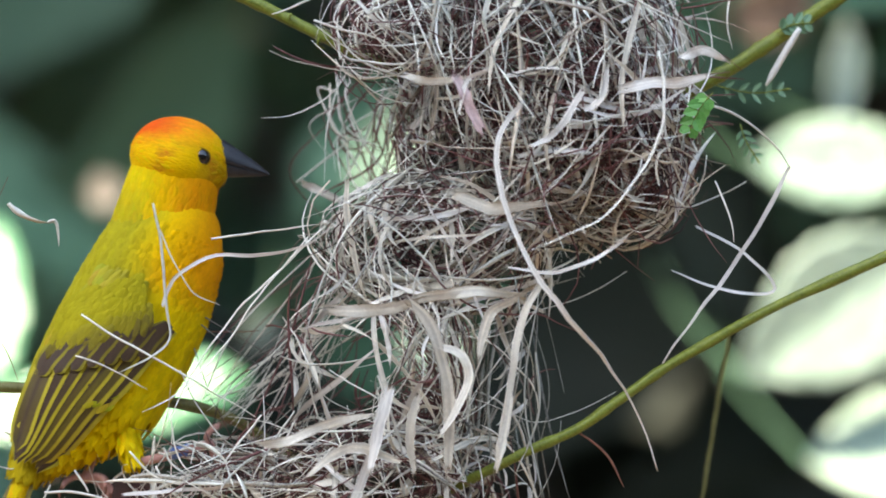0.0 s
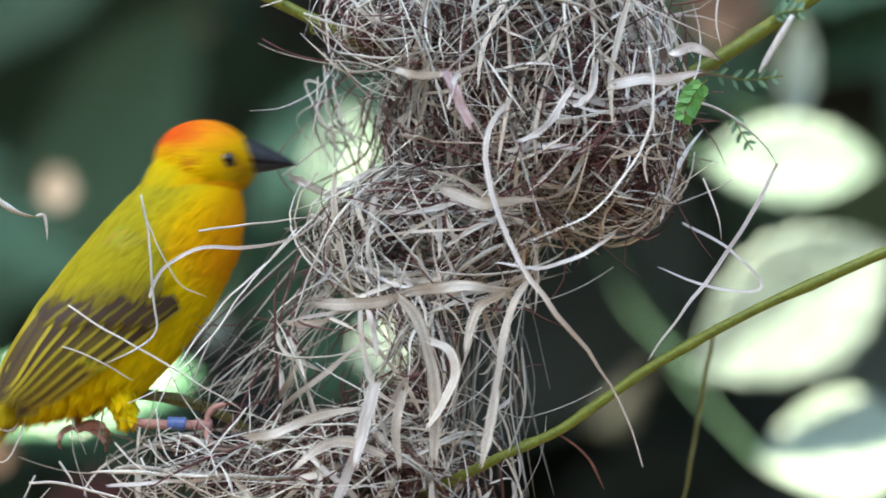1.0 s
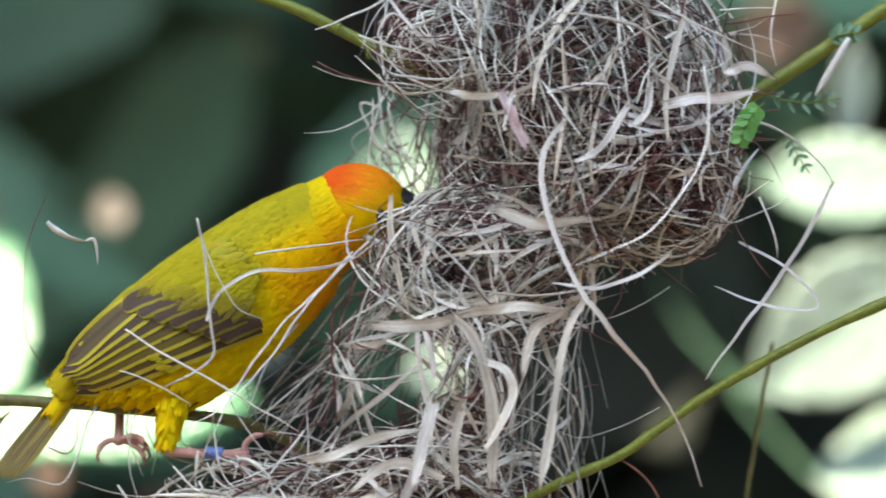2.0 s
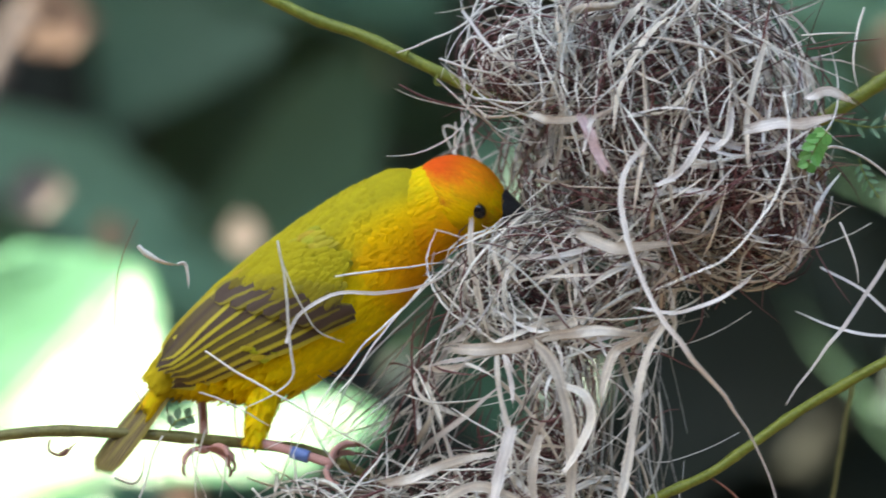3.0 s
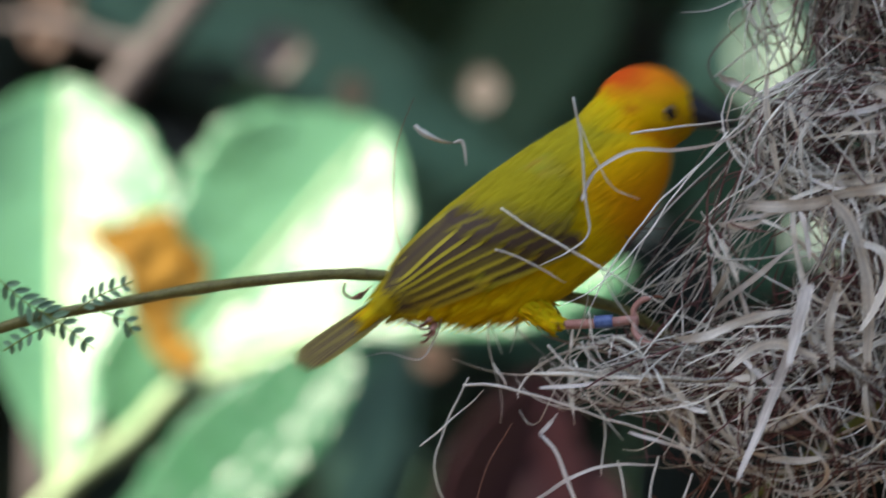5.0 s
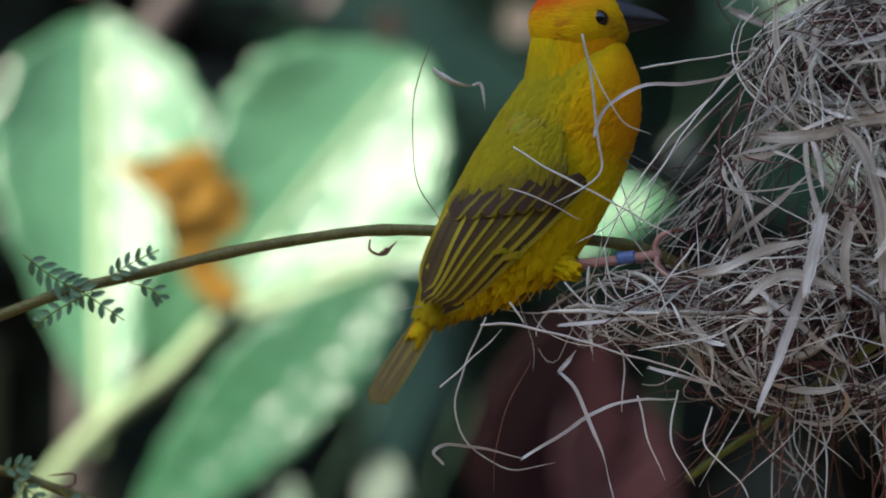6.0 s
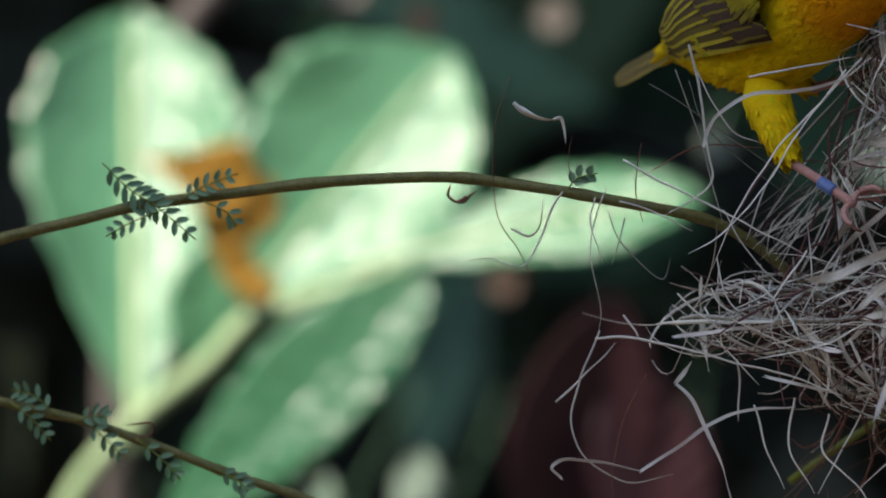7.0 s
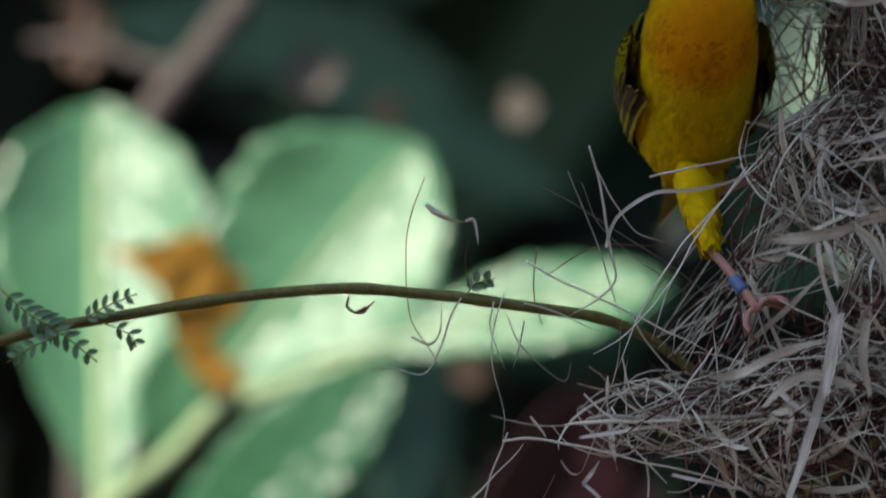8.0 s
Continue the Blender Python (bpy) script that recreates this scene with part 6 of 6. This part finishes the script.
    (3.5, (-0.0391, -0.0120, 1.4389), (-0.0640, -0.0080, 1.4411), (-0.0793, 0.0000, 1.4367), (-0.0805, 0.0080, 1.4481)),
    (3.6, (-0.0384, -0.0120, 1.4399), (-0.0632, -0.0080, 1.4440), (-0.0786, 0.0000, 1.4391), (-0.0791, 0.0080, 1.4495)),
    (3.7, (-0.0377, -0.0120, 1.4409), (-0.0625, -0.0080, 1.4469), (-0.0779, 0.0000, 1.4415), (-0.0777, 0.0080, 1.4509)),
    (3.8, (-0.0370, -0.0120, 1.4419), (-0.0618, -0.0080, 1.4498), (-0.0771, 0.0000, 1.4439), (-0.0763, 0.0080, 1.4523)),
    (3.9, (-0.0363, -0.0120, 1.4428), (-0.0610, -0.0080, 1.4527), (-0.0764, 0.0000, 1.4463), (-0.0749, 0.0080, 1.4537)),
    (4, (-0.0357, -0.0120, 1.4438), (-0.0603, -0.0080, 1.4557), (-0.0757, 0.0000, 1.4487), (-0.0735, 0.0080, 1.4551)),
    (4.1, (-0.0386, -0.0120, 1.4429), (-0.0636, -0.0080, 1.4528), (-0.0794, 0.0000, 1.4467), (-0.0773, 0.0080, 1.4531)),
    (4.2, (-0.0415, -0.0120, 1.4419), (-0.0669, -0.0080, 1.4499), (-0.0830, 0.0000, 1.4448), (-0.0811, 0.0080, 1.4511)),
    (4.3, (-0.0444, -0.0120, 1.4410), (-0.0702, -0.0080, 1.4470), (-0.0866, 0.0000, 1.4428), (-0.0849, 0.0080, 1.4491)),
    (4.4, (-0.0474, -0.0120, 1.4400), (-0.0735, -0.0080, 1.4441), (-0.0903, 0.0000, 1.4408), (-0.0888, 0.0080, 1.4471)),
    (4.5, (-0.0503, -0.0120, 1.4391), (-0.0768, -0.0080, 1.4412), (-0.0939, 0.0000, 1.4388), (-0.0926, 0.0080, 1.4451)),
    (4.6, (-0.0473, -0.0120, 1.4394), (-0.0737, -0.0080, 1.4410), (-0.0953, 0.0000, 1.4398), (-0.0927, 0.0080, 1.4457)),
    (4.7, (-0.0444, -0.0120, 1.4398), (-0.0706, -0.0080, 1.4407), (-0.0966, 0.0000, 1.4407), (-0.0929, 0.0080, 1.4463)),
    (4.8, (-0.0414, -0.0120, 1.4402), (-0.0675, -0.0080, 1.4405), (-0.0979, 0.0000, 1.4417), (-0.0931, 0.0080, 1.4469)),
    (4.9, (-0.0385, -0.0120, 1.4406), (-0.0644, -0.0080, 1.4403), (-0.0993, 0.0000, 1.4427), (-0.0932, 0.0080, 1.4475)),
    (5, (-0.0355, -0.0120, 1.4409), (-0.0613, -0.0080, 1.4400), (-0.1006, 0.0000, 1.4436), (-0.0934, 0.0080, 1.4480)),
    (5.1, (-0.0362, -0.0120, 1.4405), (-0.0620, -0.0080, 1.4397), (-0.0992, 0.0000, 1.4430), (-0.0928, 0.0080, 1.4475)),
    (5.2, (-0.0369, -0.0120, 1.4401), (-0.0628, -0.0080, 1.4394), (-0.0979, 0.0000, 1.4423), (-0.0923, 0.0080, 1.4470)),
    (6.3, (-0.0447, -0.0120, 1.4358), (-0.0712, -0.0080, 1.4360), (-0.0833, 0.0000, 1.4354), (-0.0860, 0.0080, 1.4410)),
    (6.4, (-0.0501, -0.0300, 1.4439), (-0.0580, -0.0180, 1.4586), (-0.0028, 0.0100, 1.4928), (-0.0593, 0.0080, 1.4458)),
    (6.5, (-0.0192, -0.0300, 1.4763), (-0.0281, -0.0180, 1.4900), (-0.0010, 0.0100, 1.4927), (-0.0283, 0.0080, 1.4896)),
    (6.7, (-0.0022, -0.0300, 1.4529), (-0.0235, -0.0180, 1.4670), (0.0068, 0.0100, 1.4916), (-0.0259, 0.0080, 1.4764)),
    (7, (0.0064, -0.0300, 1.4508), (-0.0143, -0.0180, 1.4657), (0.0186, 0.0100, 1.4901), (-0.0166, 0.0080, 1.4811)),
    (7.3, (-0.0028, -0.0300, 1.4505), (-0.0204, -0.0180, 1.4681), (0.0056, 0.0100, 1.4902), (-0.0189, 0.0080, 1.4765)),
    (7.5, (-0.0142, -0.0300, 1.4491), (-0.0321, -0.0180, 1.4669), (-0.0031, 0.0100, 1.4902), (-0.0183, 0.0080, 1.4822)),
    (7.75, (-0.0158, -0.0300, 1.4477), (-0.0354, -0.0180, 1.4682), (-0.0016, 0.0100, 1.4898), (-0.0186, 0.0080, 1.4811)),
    (8, (-0.0114, -0.0300, 1.4472), (-0.0272, -0.0180, 1.4689), (-0.0001, 0.0100, 1.4894), (-0.0201, 0.0080, 1.4821))]
    trunk = [(t, pose(*p, *r)) for t, p, r, h, q, d in rows]
    walk(bird, trunk)
    heads, necks = [], []
    for (t, p, r, h, q, _), (_, m) in zip(rows, trunk):
        inv = m.inverted()
        hm = inv @ pose(*h, *q)
        heads.append((t, hm))
        a, b = Vector((150 * K, 0, 14 * K)), hm.translation
        d = (b - a).normalized()
        turn = d.to_track_quat("X", "Z").to_matrix().to_4x4()
        necks.append((t, Matrix.Translation(a.lerp(b, 0.54)) @ turn))
    walk(head, heads)
    walk(neck, necks)
    hinge = Matrix.Translation((-245 * K, 0, 47 * K))
    walk(tail, [(row[0], hinge @ pose(0, 0, 0, 0, -row[5], 0) @ hinge.inverted()) for row in rows])
    for ob, thigh, side, i in ((leg_ringed, thighs[0], -30, 1), (leg_far, thighs[1], 30, 3)):
        out, drums = [], []
        for row, (t, m) in zip(feet, trunk):
            foot, knee = Vector(row[i]), Vector(row[i + 1])
            up = (knee - foot).normalized()
            front = Vector((1, 0, 0)) - up * up.x
            if front.length < 0.3:
                front = Vector((0, 0, -1)) + up * up.z
            front.normalize()
            basis = Matrix((front, up.cross(front), up)).transposed().to_4x4()
            out.append((t, m.inverted() @ Matrix.Translation(foot) @ basis))
            end, hip = m.inverted() @ (foot + up * 150 * K), Vector((-95, side * 0.6, -40)) * K
            drums.append((t, Matrix.Translation(end) @ (hip - end).to_track_quat("Z", "Y").to_matrix().to_4x4()))
        walk(ob, out)
        walk(thigh, drums)


motions()
